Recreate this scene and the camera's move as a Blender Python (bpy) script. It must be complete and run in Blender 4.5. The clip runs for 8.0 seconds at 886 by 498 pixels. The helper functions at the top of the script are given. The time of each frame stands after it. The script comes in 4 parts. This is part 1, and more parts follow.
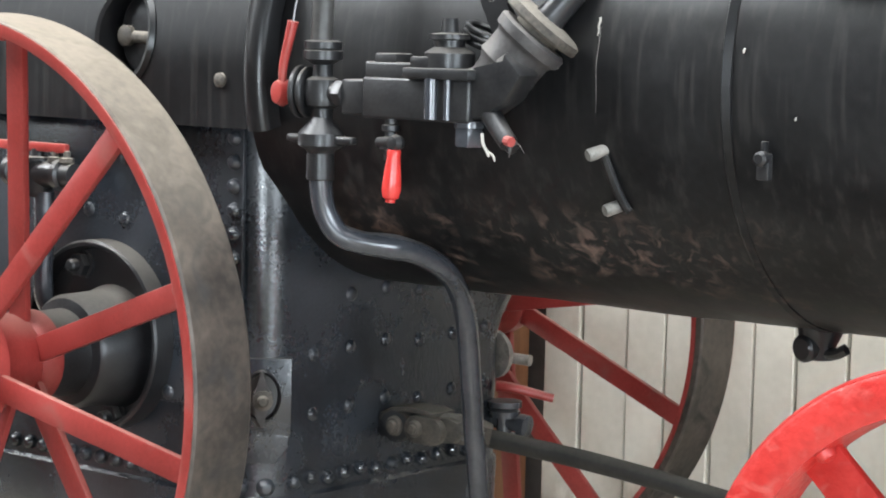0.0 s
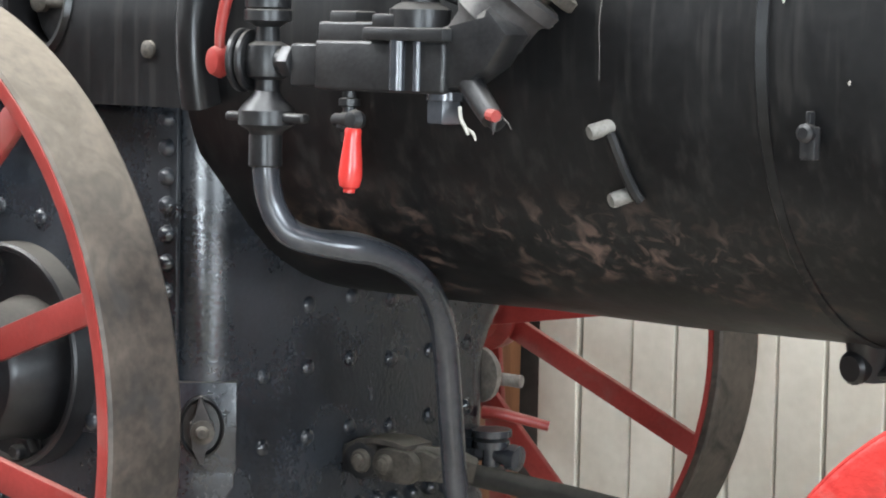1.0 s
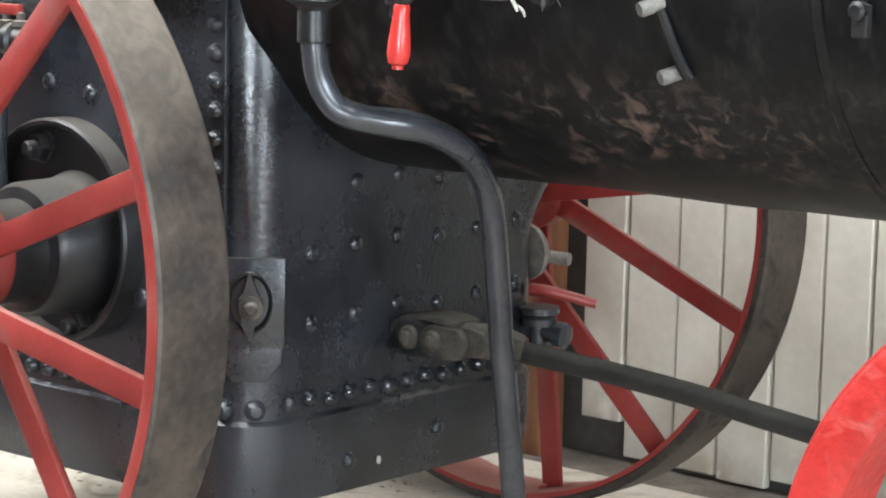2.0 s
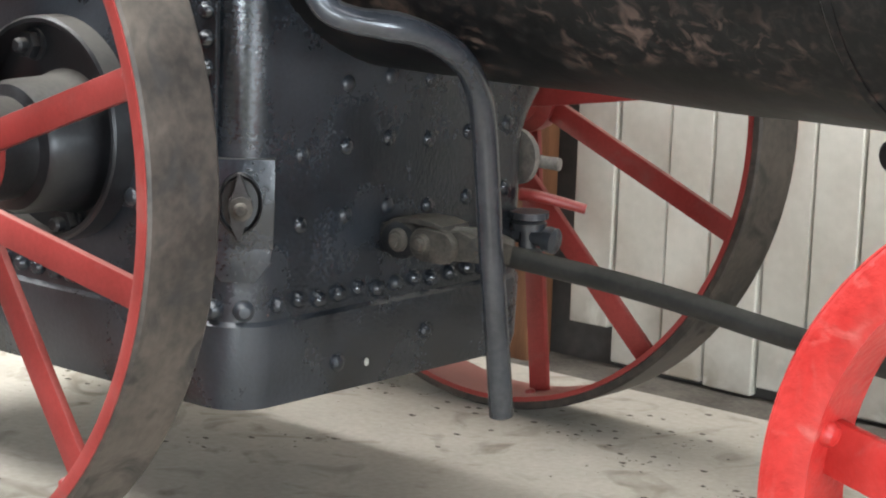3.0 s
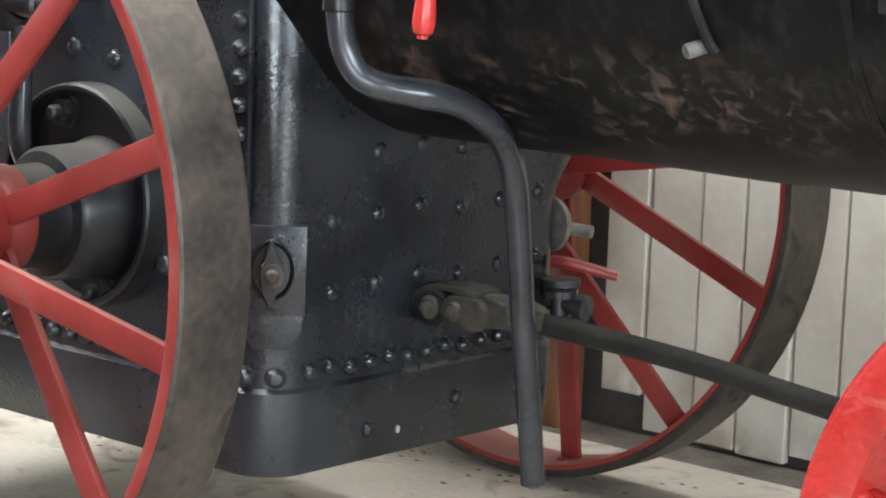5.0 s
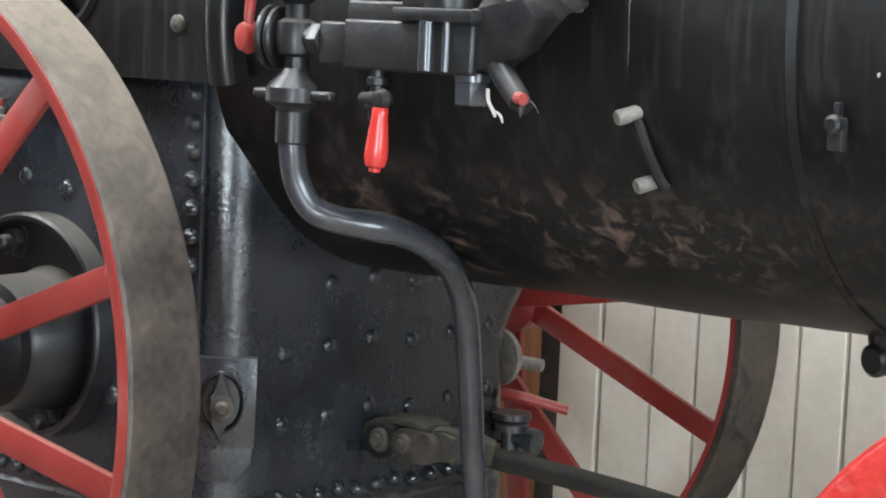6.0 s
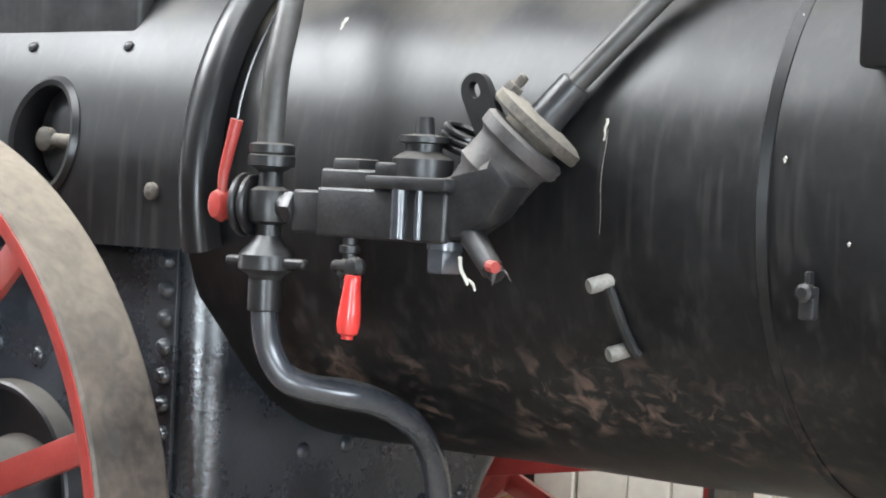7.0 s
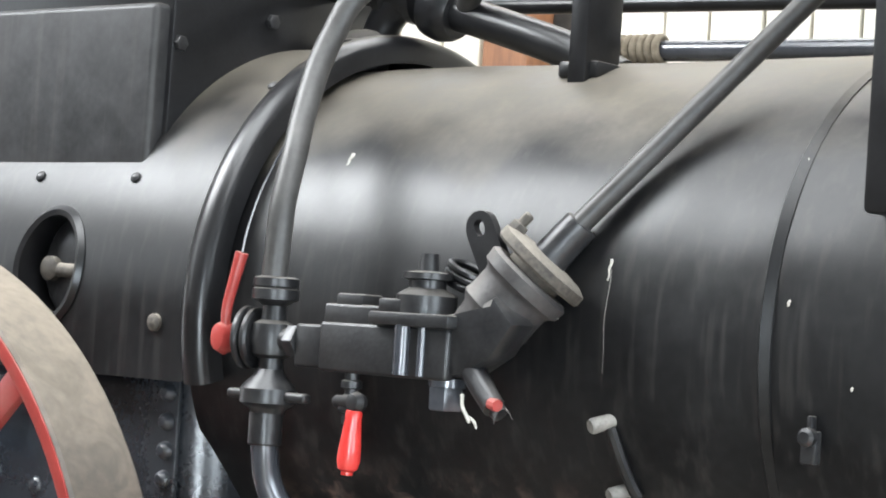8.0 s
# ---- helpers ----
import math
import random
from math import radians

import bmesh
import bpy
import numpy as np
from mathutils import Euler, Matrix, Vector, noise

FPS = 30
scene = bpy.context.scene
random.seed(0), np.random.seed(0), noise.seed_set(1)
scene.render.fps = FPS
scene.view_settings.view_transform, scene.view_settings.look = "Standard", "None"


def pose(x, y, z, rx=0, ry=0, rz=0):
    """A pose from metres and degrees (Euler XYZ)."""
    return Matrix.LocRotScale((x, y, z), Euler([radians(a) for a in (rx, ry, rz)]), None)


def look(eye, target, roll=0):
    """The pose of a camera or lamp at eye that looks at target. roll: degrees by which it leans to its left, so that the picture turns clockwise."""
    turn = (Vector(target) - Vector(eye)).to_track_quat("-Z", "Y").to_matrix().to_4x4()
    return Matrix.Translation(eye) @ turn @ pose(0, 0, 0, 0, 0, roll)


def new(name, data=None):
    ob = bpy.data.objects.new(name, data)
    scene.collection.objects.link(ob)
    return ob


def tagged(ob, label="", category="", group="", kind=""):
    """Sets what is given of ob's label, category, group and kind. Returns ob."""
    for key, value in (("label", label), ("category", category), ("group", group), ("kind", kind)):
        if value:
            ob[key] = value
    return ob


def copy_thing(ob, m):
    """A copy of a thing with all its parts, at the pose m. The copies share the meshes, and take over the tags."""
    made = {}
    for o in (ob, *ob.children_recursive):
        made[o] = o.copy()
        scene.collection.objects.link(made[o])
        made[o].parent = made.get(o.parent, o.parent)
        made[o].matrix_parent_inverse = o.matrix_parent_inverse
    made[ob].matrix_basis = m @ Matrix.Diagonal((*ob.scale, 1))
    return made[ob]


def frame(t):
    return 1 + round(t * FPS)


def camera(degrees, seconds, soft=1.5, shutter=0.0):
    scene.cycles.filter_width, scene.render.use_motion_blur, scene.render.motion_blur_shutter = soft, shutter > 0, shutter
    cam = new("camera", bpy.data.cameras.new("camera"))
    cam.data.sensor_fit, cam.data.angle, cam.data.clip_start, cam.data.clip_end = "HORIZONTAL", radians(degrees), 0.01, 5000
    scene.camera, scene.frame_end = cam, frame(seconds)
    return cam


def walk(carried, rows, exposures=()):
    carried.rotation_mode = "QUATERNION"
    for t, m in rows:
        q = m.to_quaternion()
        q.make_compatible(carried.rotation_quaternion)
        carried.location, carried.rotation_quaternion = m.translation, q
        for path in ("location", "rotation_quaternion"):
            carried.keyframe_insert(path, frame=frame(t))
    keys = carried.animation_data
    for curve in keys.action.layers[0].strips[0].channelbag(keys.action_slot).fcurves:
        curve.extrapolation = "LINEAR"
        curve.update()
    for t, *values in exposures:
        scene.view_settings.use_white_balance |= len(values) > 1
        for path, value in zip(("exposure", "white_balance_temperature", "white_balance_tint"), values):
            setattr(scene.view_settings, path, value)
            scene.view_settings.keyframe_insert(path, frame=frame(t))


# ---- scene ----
cam = camera(22.0, 8.0, soft=2.0)
PATH = [
    (0.0, pose(3.2394, -3.7121, 1.3840, 84.544, -1.391, 39.728)),
    (0.3, pose(3.2022, -3.6689, 1.3812, 84.502, -1.392, 39.683)),
    (0.5, pose(3.0778, -3.4913, 1.3552, 84.546, -1.430, 39.822)),
    (1.0, pose(2.7954, -3.1197, 1.2928, 84.900, -1.150, 39.550)),
    (1.5, pose(2.7954, -3.1197, 1.2928, 83.951, -0.957, 40.103)),
    (2.0, pose(2.7954, -3.1197, 1.2928, 81.788, -1.250, 40.781)),
    (2.2, pose(2.7954, -3.1197, 1.2928, 80.670, -1.350, 40.790)),
    (3.3, pose(2.7954, -3.1197, 1.2928, 79.309, -2.150, 40.668)),
    (3.5, pose(2.7954, -3.1197, 1.2928, 79.421, -2.215, 40.705)),
    (4.0, pose(2.7954, -3.1197, 1.2928, 79.963, -2.338, 40.962)),
    (4.2, pose(2.7954, -3.1197, 1.2928, 80.262, -2.14, 41.09)),
    (5.3, pose(2.7954, -3.1197, 1.2928, 81.573, -2.120, 41.511)),
    (5.5, pose(2.7954, -3.1197, 1.2928, 82.255, -1.950, 41.176)),
    (6.0, pose(2.7954, -3.1197, 1.2928, 84.409, -2.578, 40.285)),
    (6.5, pose(2.7954, -3.1197, 1.2928, 86.969, -2.718, 39.660)),
    (7.0, pose(2.7954, -3.1197, 1.2928, 88.658, -2.771, 39.598)),
    (7.5, pose(2.7954, -3.1197, 1.2928, 89.903, -3.203, 39.567)),
    (8.0, pose(2.7954, -3.1197, 1.2928, 92.095, -3.891, 39.674)),
]
EXPOSURES = [(0.0, 0.08), (1.0, 0.10), (2.0, 0.08), (3.5, 0.1), (4.0, 0.04), (5.5, -0.2), (6.0, -0.12), (6.5, 0.12), (7.0, 0.18), (8.0, 0.16)]
walk(cam, PATH, EXPOSURES)

# ---- light ----
world = bpy.data.worlds.new("world")
scene.world = world
world.use_nodes = True
wn = world.node_tree
sky = wn.nodes.new("ShaderNodeTexSky")
sky.sky_type, sky.sun_disc = "NISHITA", False
sky.sun_elevation, sky.sun_rotation = radians(45), radians(150)
wn.nodes["Background"].inputs[1].default_value = 0.10
wn.links.new(sky.outputs[0], wn.nodes["Background"].inputs[0])


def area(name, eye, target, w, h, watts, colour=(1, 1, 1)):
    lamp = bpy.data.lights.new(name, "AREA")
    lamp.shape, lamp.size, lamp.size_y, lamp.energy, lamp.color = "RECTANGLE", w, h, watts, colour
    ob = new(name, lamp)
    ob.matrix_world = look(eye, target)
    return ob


# unseen fill lamps added inside the closed shed, overhead and along its sides
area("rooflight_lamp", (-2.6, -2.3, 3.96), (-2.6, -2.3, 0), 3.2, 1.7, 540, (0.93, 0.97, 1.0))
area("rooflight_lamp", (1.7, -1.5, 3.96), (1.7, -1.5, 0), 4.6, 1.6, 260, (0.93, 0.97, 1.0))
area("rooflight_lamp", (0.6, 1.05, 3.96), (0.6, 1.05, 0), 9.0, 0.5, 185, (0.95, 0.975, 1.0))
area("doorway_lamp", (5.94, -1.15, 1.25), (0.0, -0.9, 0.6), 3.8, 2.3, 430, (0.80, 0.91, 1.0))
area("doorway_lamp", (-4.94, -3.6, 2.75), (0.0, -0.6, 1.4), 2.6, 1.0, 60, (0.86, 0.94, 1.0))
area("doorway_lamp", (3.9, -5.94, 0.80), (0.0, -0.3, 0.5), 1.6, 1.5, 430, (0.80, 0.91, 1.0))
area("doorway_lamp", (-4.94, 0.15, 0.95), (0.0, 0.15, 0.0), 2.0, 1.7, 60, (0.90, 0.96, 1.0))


# ---- materials ----
def material(name, a, b, rough=0.5, metal=0.0, scale=6.0, fine=60.0, bump=0.2, spots=None, spot_at=0.62, spot_scale=3.0,
             dust=None, dust_low=0.55, dust_high=0.95, rough_vary=0.15, stretch=(1, 1, 1), pieces=0.0, where=None, streak=0.0, gloss=0.5, lumps=0.0, dust_noise=0.5, spot_soft=0.16, spot_warp=1.4, underside_dim=None):
    """Painted or bare surface: two colours mixed by broad and fine noise, optional worn spots and settled dust on level faces."""
    m = bpy.data.materials.new(name)
    m.use_nodes = True
    n, l = m.node_tree.nodes, m.node_tree.links
    bsdf = n["Principled BSDF"]
    geo = n.new("ShaderNodeNewGeometry")
    mapping = n.new("ShaderNodeMapping")
    mapping.inputs["Scale"].default_value = stretch
    l.new(geo.outputs["Position"], mapping.inputs[0])

    def noise_node(s, detail=6, warp=0.0):
        x = n.new("ShaderNodeTexNoise")
        x.inputs["Scale"].default_value, x.inputs["Detail"].default_value, x.inputs["Distortion"].default_value = s, detail, warp
        l.new(mapping.outputs[0], x.inputs["Vector"])
        return x.outputs["Fac"]

    def ramp(fac, lo, hi):
        x = n.new("ShaderNodeMapRange")
        x.inputs[1].default_value, x.inputs[2].default_value = lo, hi
        l.new(fac, x.inputs[0])
        return x.outputs[0]

    def mix(fac, c1, c2):
        x = n.new("ShaderNodeMix")
        x.data_type = "RGBA"
        l.new(fac, x.inputs[0])
        for sock, c in ((x.inputs[6], c1), (x.inputs[7], c2)):
            if isinstance(c, tuple):
                sock.default_value = (*c, 1)
            else:
                l.new(c, sock)
        return x.outputs[2]

    def maths(op, p, q_):
        x = n.new("ShaderNodeMath")
        x.operation = op
        for sock, c in zip(x.inputs, (p, q_)):
            if isinstance(c, (int, float)):
                sock.default_value = c
            else:
                l.new(c, sock)
        return x.outputs[0]

    broad, small = noise_node(scale), noise_node(fine, 4)
    both = maths("ADD", maths("MULTIPLY", broad, 0.65), maths("MULTIPLY", small, 0.35))
    colour = mix(ramp(both, 0.36, 0.64), a, b)
    r = maths("ADD", rough - rough_vary / 2, maths("MULTIPLY", both, rough_vary))
    if spots:
        fac = ramp(noise_node(spot_scale, 9, spot_warp), spot_at, spot_at + spot_soft)
        if where:
            sep = n.new("ShaderNodeSeparateXYZ")
            l.new(geo.outputs["Position"], sep.inputs[0])
            fac = maths("MULTIPLY", fac, ramp(broad, 0.42, 0.56))
            for axis, lo, hi in where:
                fac = maths("MULTIPLY", fac, ramp(sep.outputs[axis], lo, hi))
        colour = mix(fac, colour, spots)
        r = maths("ADD", r, maths("MULTIPLY", fac, 0.25))
    if streak:
        st = n.new("ShaderNodeTexNoise")
        st.inputs["Scale"].default_value, st.inputs["Detail"].default_value = 1.0, 4
        sm = n.new("ShaderNodeMapping")
        sm.inputs["Scale"].default_value = (55, 55, 2.2)
        l.new(geo.outputs["Position"], sm.inputs[0])
        l.new(sm.outputs[0], st.inputs["Vector"])
        f = maths("MULTIPLY", ramp(st.outputs["Fac"], 0.52, 0.75), streak)
        colour = mix(f, colour, (0.12, 0.11, 0.10))
        r = maths("ADD", r, maths("MULTIPLY", f, 0.3))
    if dust:
        sep = n.new("ShaderNodeSeparateXYZ")
        l.new(geo.outputs["Normal"], sep.inputs[0])
        up = maths("ADD", sep.outputs[2], maths("MULTIPLY", maths("SUBTRACT", broad, 0.5), dust_noise))
        fac = maths("MULTIPLY", ramp(up, dust_low, dust_high), maths("ADD", 0.45, maths("MULTIPLY", small, 0.6)))
        colour = mix(fac, colour, dust)
        r = maths("ADD", r, maths("MULTIPLY", fac, 0.45))
    if pieces:
        info = n.new("ShaderNodeObjectInfo")
        hsv = n.new("ShaderNodeHueSaturation")
        l.new(maths("ADD", 1 - pieces, maths("MULTIPLY", info.outputs["Random"], pieces)), hsv.inputs["Value"])
        l.new(colour, hsv.inputs["Color"])
        colour = hsv.outputs[0]
    l.new(colour, bsdf.inputs["Base Color"])
    l.new(r, bsdf.inputs["Roughness"])
    bsdf.inputs["Metallic"].default_value = metal
    bsdf.inputs["Specular IOR Level"].default_value = gloss
    if underside_dim:                                        # underside shade put into the gloss: reflections cut low down, with a ragged edge
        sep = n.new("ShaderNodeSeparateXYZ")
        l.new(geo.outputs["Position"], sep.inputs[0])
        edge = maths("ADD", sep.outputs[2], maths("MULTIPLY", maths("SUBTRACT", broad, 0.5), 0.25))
        l.new(maths("MULTIPLY", maths("ADD", 0.35, maths("MULTIPLY", ramp(edge, *underside_dim), 0.65)), gloss), bsdf.inputs["Specular IOR Level"])
    if bump:
        bm_ = n.new("ShaderNodeBump")
        bm_.inputs["Strength"].default_value, bm_.inputs["Distance"].default_value = bump, 0.003
        l.new(small if lumps else both, bm_.inputs["Height"])
        if lumps:
            bm_.inputs["Distance"].default_value = lumps
        l.new(bm_.outputs[0], bsdf.inputs["Normal"])
    return m


TAN = (0.20, 0.175, 0.138)
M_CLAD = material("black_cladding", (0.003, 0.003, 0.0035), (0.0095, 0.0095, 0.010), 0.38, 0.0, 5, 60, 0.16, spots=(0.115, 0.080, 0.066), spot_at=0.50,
                  spot_scale=26, spot_soft=0.18, spot_warp=1.0, underside_dim=(0.95, 1.25), where=((2, 1.09, 1.0), (2, 0.84, 0.93), (0, 0.10, 0.30), (0, 1.45, 1.1)), dust=TAN, dust_low=0.52, dust_high=1.2, streak=0.12, gloss=0.36, rough_vary=0.26, dust_noise=0.9)
M_PLATE = material("black_boiler_plate", (0.0028, 0.0035, 0.0046), (0.025, 0.0295, 0.037), 0.22, 0.0, 6, 120, 0.6, spots=(0.042, 0.047, 0.055), spot_at=0.42, spot_scale=4, spot_soft=0.5, spot_warp=0.3,
                   dust=TAN, dust_low=0.9, dust_high=1.25, streak=0.05, gloss=0.7, lumps=0.0012, rough_vary=0.24)
M_BLACK = material("black_paint", (0.003, 0.003, 0.0035), (0.010, 0.010, 0.011), 0.33, 0.0, 12, 110, 0.15, dust=TAN, dust_low=0.85, dust_high=1.3, gloss=0.5)
M_SADDLE = material("brushed_black_paint", (0.006, 0.006, 0.0065), (0.022, 0.022, 0.023), 0.48, 0.0, 14, 70, 0.2, dust=TAN, dust_low=0.8, dust_high=1.2, streak=0.12, gloss=0.4)
M_IRON = material("dusty_black_iron", (0.007, 0.007, 0.008), (0.024, 0.024, 0.025), 0.36, 0.1, 14, 140, 0.4, dust=(0.18, 0.165, 0.145), dust_low=0.66, dust_high=1.2, gloss=0.5)
M_BAR = material("dusty_round_bar", (0.012, 0.011, 0.010), (0.030, 0.028, 0.025), 0.6, 0.05, 10, 90, 0.3, dust=(0.13, 0.12, 0.10), dust_low=0.3, dust_high=1.0)
M_DULL = material("dusty_dull_pipe", (0.022, 0.021, 0.020), (0.050, 0.048, 0.046), 0.45, 0.1, 10, 90, 0.3, dust=(0.16, 0.148, 0.13), dust_low=0.5, dust_high=1.1)
M_BOSS = material("dust_covered_iron", (0.006, 0.006, 0.007), (0.018, 0.018, 0.019), 0.32, 0.0, 12, 120, 0.3, dust=(0.15, 0.135, 0.115), dust_low=0.40, dust_high=1.0)
M_CAST = material("pale_dusty_casting", (0.022, 0.0205, 0.0205), (0.055, 0.050, 0.049), 0.55, 0.1, 12, 120, 0.4, dust=(0.24, 0.222, 0.205), dust_low=0.25, dust_high=0.95)
M_PIPE = material("grey_pipe", (0.028, 0.031, 0.038), (0.050, 0.054, 0.063), 0.24, 0.2, 10, 90, 0.03, dust=(0.14, 0.13, 0.12), dust_low=0.7, dust_high=1.2, gloss=0.9)
M_RUST = material("dusty_rusty_iron", (0.022, 0.019, 0.016), (0.095, 0.081, 0.066), 0.70, 0.05, 22, 150, 0.7, dust=(0.29, 0.26, 0.215), dust_low=0.25, dust_high=1.0)
M_RED = material("red_paint", (0.215, 0.024, 0.020), (0.30, 0.041, 0.035), 0.36, 0.0, 9, 120, 0.25, spots=(0.25, 0.08, 0.065), spot_at=0.62, spot_scale=7,
                 dust=(0.30, 0.17, 0.135), dust_low=0.55, dust_high=1.2)
M_BRIGHT = material("bright_red_paint", (0.38, 0.018, 0.015), (0.50, 0.036, 0.030), 0.38, 0.0, 22, 75, 0.8, spots=(0.46, 0.085, 0.07), spot_at=0.56, spot_scale=14, lumps=0.003)
M_LEVER = material("glossy_red_handle", (0.42, 0.026, 0.022), (0.50, 0.040, 0.034), 0.24, 0.0, 20, 120, 0.05)
M_TYRE = material("worn_steel_tyre", (0.024, 0.020, 0.017), (0.088, 0.069, 0.055), 0.52, 0.15, 7, 60, 0.5, spots=(0.030, 0.026, 0.023), spot_at=0.53, spot_scale=9,
                  dust=(0.26, 0.22, 0.17), dust_low=0.32, dust_high=1.0, dust_noise=0.25)
M_FLOOR = material("worn_concrete", (0.37, 0.33, 0.27), (0.49, 0.445, 0.375), 0.85, 0.0, 2.5, 60, 0.3, spots=(0.25, 0.215, 0.165), spot_at=0.56, spot_scale=6)
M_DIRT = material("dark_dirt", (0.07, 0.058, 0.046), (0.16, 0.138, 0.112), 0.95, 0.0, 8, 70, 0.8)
M_DARK_GROUND = material("trodden_earth", (0.05, 0.045, 0.039), (0.09, 0.081, 0.070), 0.95, 0.0, 3, 50, 0.6)
M_BOARD = material("cream_board_paint", (0.64, 0.60, 0.51), (0.76, 0.715, 0.62), 0.55, 0.0, 3, 40, 0.12, spots=(0.40, 0.34, 0.26), spot_at=0.36, spot_scale=9, where=((2, 0.26, 0.02),), pieces=0.12)
M_BACKING = material("dark_shed_timber", (0.05, 0.045, 0.04), (0.10, 0.09, 0.08), 0.9, 0.0, 2, 30, 0.1)
M_WOOD = material("brown_timber", (0.16, 0.065, 0.03), (0.27, 0.12, 0.055), 0.6, 0.0, 6, 60, 0.4, stretch=(6, 6, 0.5))
M_BOLT = material("pale_bolt_end", (0.08, 0.077, 0.07), (0.22, 0.21, 0.19), 0.6, 0.1, 30, 150, 0.3)
M_CHALK = material("limescaled_iron", (0.11, 0.094, 0.08), (0.25, 0.22, 0.19), 0.8, 0.0, 30, 140, 0.5)
M_RAG = material("pale_lagging", (0.28, 0.27, 0.24), (0.45, 0.43, 0.39), 0.95, 0.0, 30, 150, 0.6)
M_ROPE = material("old_rope", (0.10, 0.08, 0.055), (0.18, 0.15, 0.11), 0.95, 0.0, 40, 150, 0.8)


# ---- mesh helpers ----
def part(name, bm, mat, parent=None, label="", smooth=35, place=None):
    me = bpy.data.meshes.new(name)
    bmesh.ops.recalc_face_normals(bm, faces=bm.faces)
    bm.to_mesh(me)
    bm.free()
    me.materials.append(mat)
    if smooth:
        me.polygons.foreach_set("use_smooth", [True] * len(me.polygons))
        me.set_sharp_from_angle(angle=radians(smooth))
    ob = new(name, me)
    if place:
        ob.matrix_world = place
    if parent:
        ob.parent = parent
    if label:
        tagged(ob, label)
    return ob


def again(ob, parent, place):
    """Another part on the same mesh."""
    o = new(ob.name.split(".")[0], ob.data)
    o.parent, o.matrix_basis = parent, place
    return o


def box(bm, x0, x1, y0, y1, z0, z1, bevel=0.0, seg=2, m=None):
    made = bmesh.ops.create_cube(bm, size=1)["verts"]
    for v in made:
        v.co = Vector(((x0 + x1) / 2 + v.co.x * (x1 - x0), (y0 + y1) / 2 + v.co.y * (y1 - y0), (z0 + z1) / 2 + v.co.z * (z1 - z0)))
    if m:
        bmesh.ops.transform(bm, matrix=m, verts=made)
    if bevel:
        edges = list({e for v in made for e in v.link_edges})
        bmesh.ops.bevel(bm, geom=edges, offset=bevel, segments=seg, profile=0.5, affect="EDGES")
    return bm


def axis(origin, direction):
    """A frame at origin whose z runs along direction."""
    return Matrix.Translation(origin) @ Vector(direction).to_track_quat("Z", "Y").to_matrix().to_4x4()


def lathe(bm, profile, seg=32, m=Matrix(), squash=1.0):
    """Turns (radius, height) pairs about z; open ends are closed."""
    rings = []
    for r, h in profile:
        if r < 1e-5:
            rings.append([bm.verts.new(m @ Vector((0, 0, h)))])
        else:
            rings.append([bm.verts.new(m @ Vector((r * math.cos(2 * math.pi * i / seg), squash * r * math.sin(2 * math.pi * i / seg), h))) for i in range(seg)])
    for p, q_ in zip(rings, rings[1:]):
        for i in range(seg):
            j = (i + 1) % seg
            if len(p) == 1 and len(q_) > 1:
                bm.faces.new((p[0], q_[i], q_[j]))
            elif len(q_) == 1 and len(p) > 1:
                bm.faces.new((p[i], p[j], q_[0]))
            elif len(p) > 1:
                bm.faces.new((p[i], p[j], q_[j], q_[i]))
    for ring in (rings[0], rings[-1]):
        if len(ring) > 2:
            bm.faces.new(ring)
    return bm


def spline(pts, steps=8):
    pts = [Vector(p) for p in pts]
    ext = [2 * pts[0] - pts[1], *pts, 2 * pts[-1] - pts[-2]]
    out = []
    for a, b, c, d in zip(ext, ext[1:], ext[2:], ext[3:]):
        for k in range(steps):
            u = k / steps
            out.append(0.5 * (2 * b + (c - a) * u + (2 * a - 5 * b + 4 * c - d) * u * u + (3 * b - a - 3 * c + d) * u ** 3))
    return out + [pts[-1]]


def tube(bm, pts, radius, seg=16, steps=8, uneven=0.0):
    """A round bar or pipe along a smooth line through pts; radius is a number or a function of 0..1."""
    line = spline(pts, steps) if len(pts) > 2 else [Vector(p) for p in pts]
    side = None
    rings = []
    for i, p in enumerate(line):
        d = (line[min(i + 1, len(line) - 1)] - line[max(i - 1, 0)]).normalized()
        if side is None:
            side = d.orthogonal().normalized()
        side = (side - d * side.dot(d)).normalized()
        up = d.cross(side)
        r = radius(i / (len(line) - 1)) if callable(radius) else radius
        ring = []
        for k in range(seg):
            ang = 2 * math.pi * k / seg
            w = r * (1 + uneven * noise.noise(p * 14 + Vector((0, 0, k * 0.35))))
            ring.append(bm.verts.new(p + w * (math.cos(ang) * side + math.sin(ang) * up)))
        rings.append(ring)
    for p, q_ in zip(rings, rings[1:]):
        for i in range(seg):
            bm.faces.new((p[i], p[(i + 1) % seg], q_[(i + 1) % seg], q_[i]))
    bm.faces.new(rings[0])
    bm.faces.new(rings[-1])
    return bm


def prism(bm, outline, depth, m=Matrix(), bevel=0.0):
    """An outline of (u, v) pairs pushed along z by depth."""
    a = [bm.verts.new(m @ Vector((u, v, 0))) for u, v in outline]
    b = [bm.verts.new(m @ Vector((u, v, depth))) for u, v in outline]
    faces = [bm.faces.new(a), bm.faces.new(b)]
    for i in range(len(a)):
        faces.append(bm.faces.new((a[i], a[(i + 1) % len(a)], b[(i + 1) % len(a)], b[i])))
    if bevel:
        edges = list({e for f in faces[:2] for e in f.edges})
        bmesh.ops.bevel(bm, geom=edges, offset=bevel, segments=2, profile=0.5, affect="EDGES")
    return bm


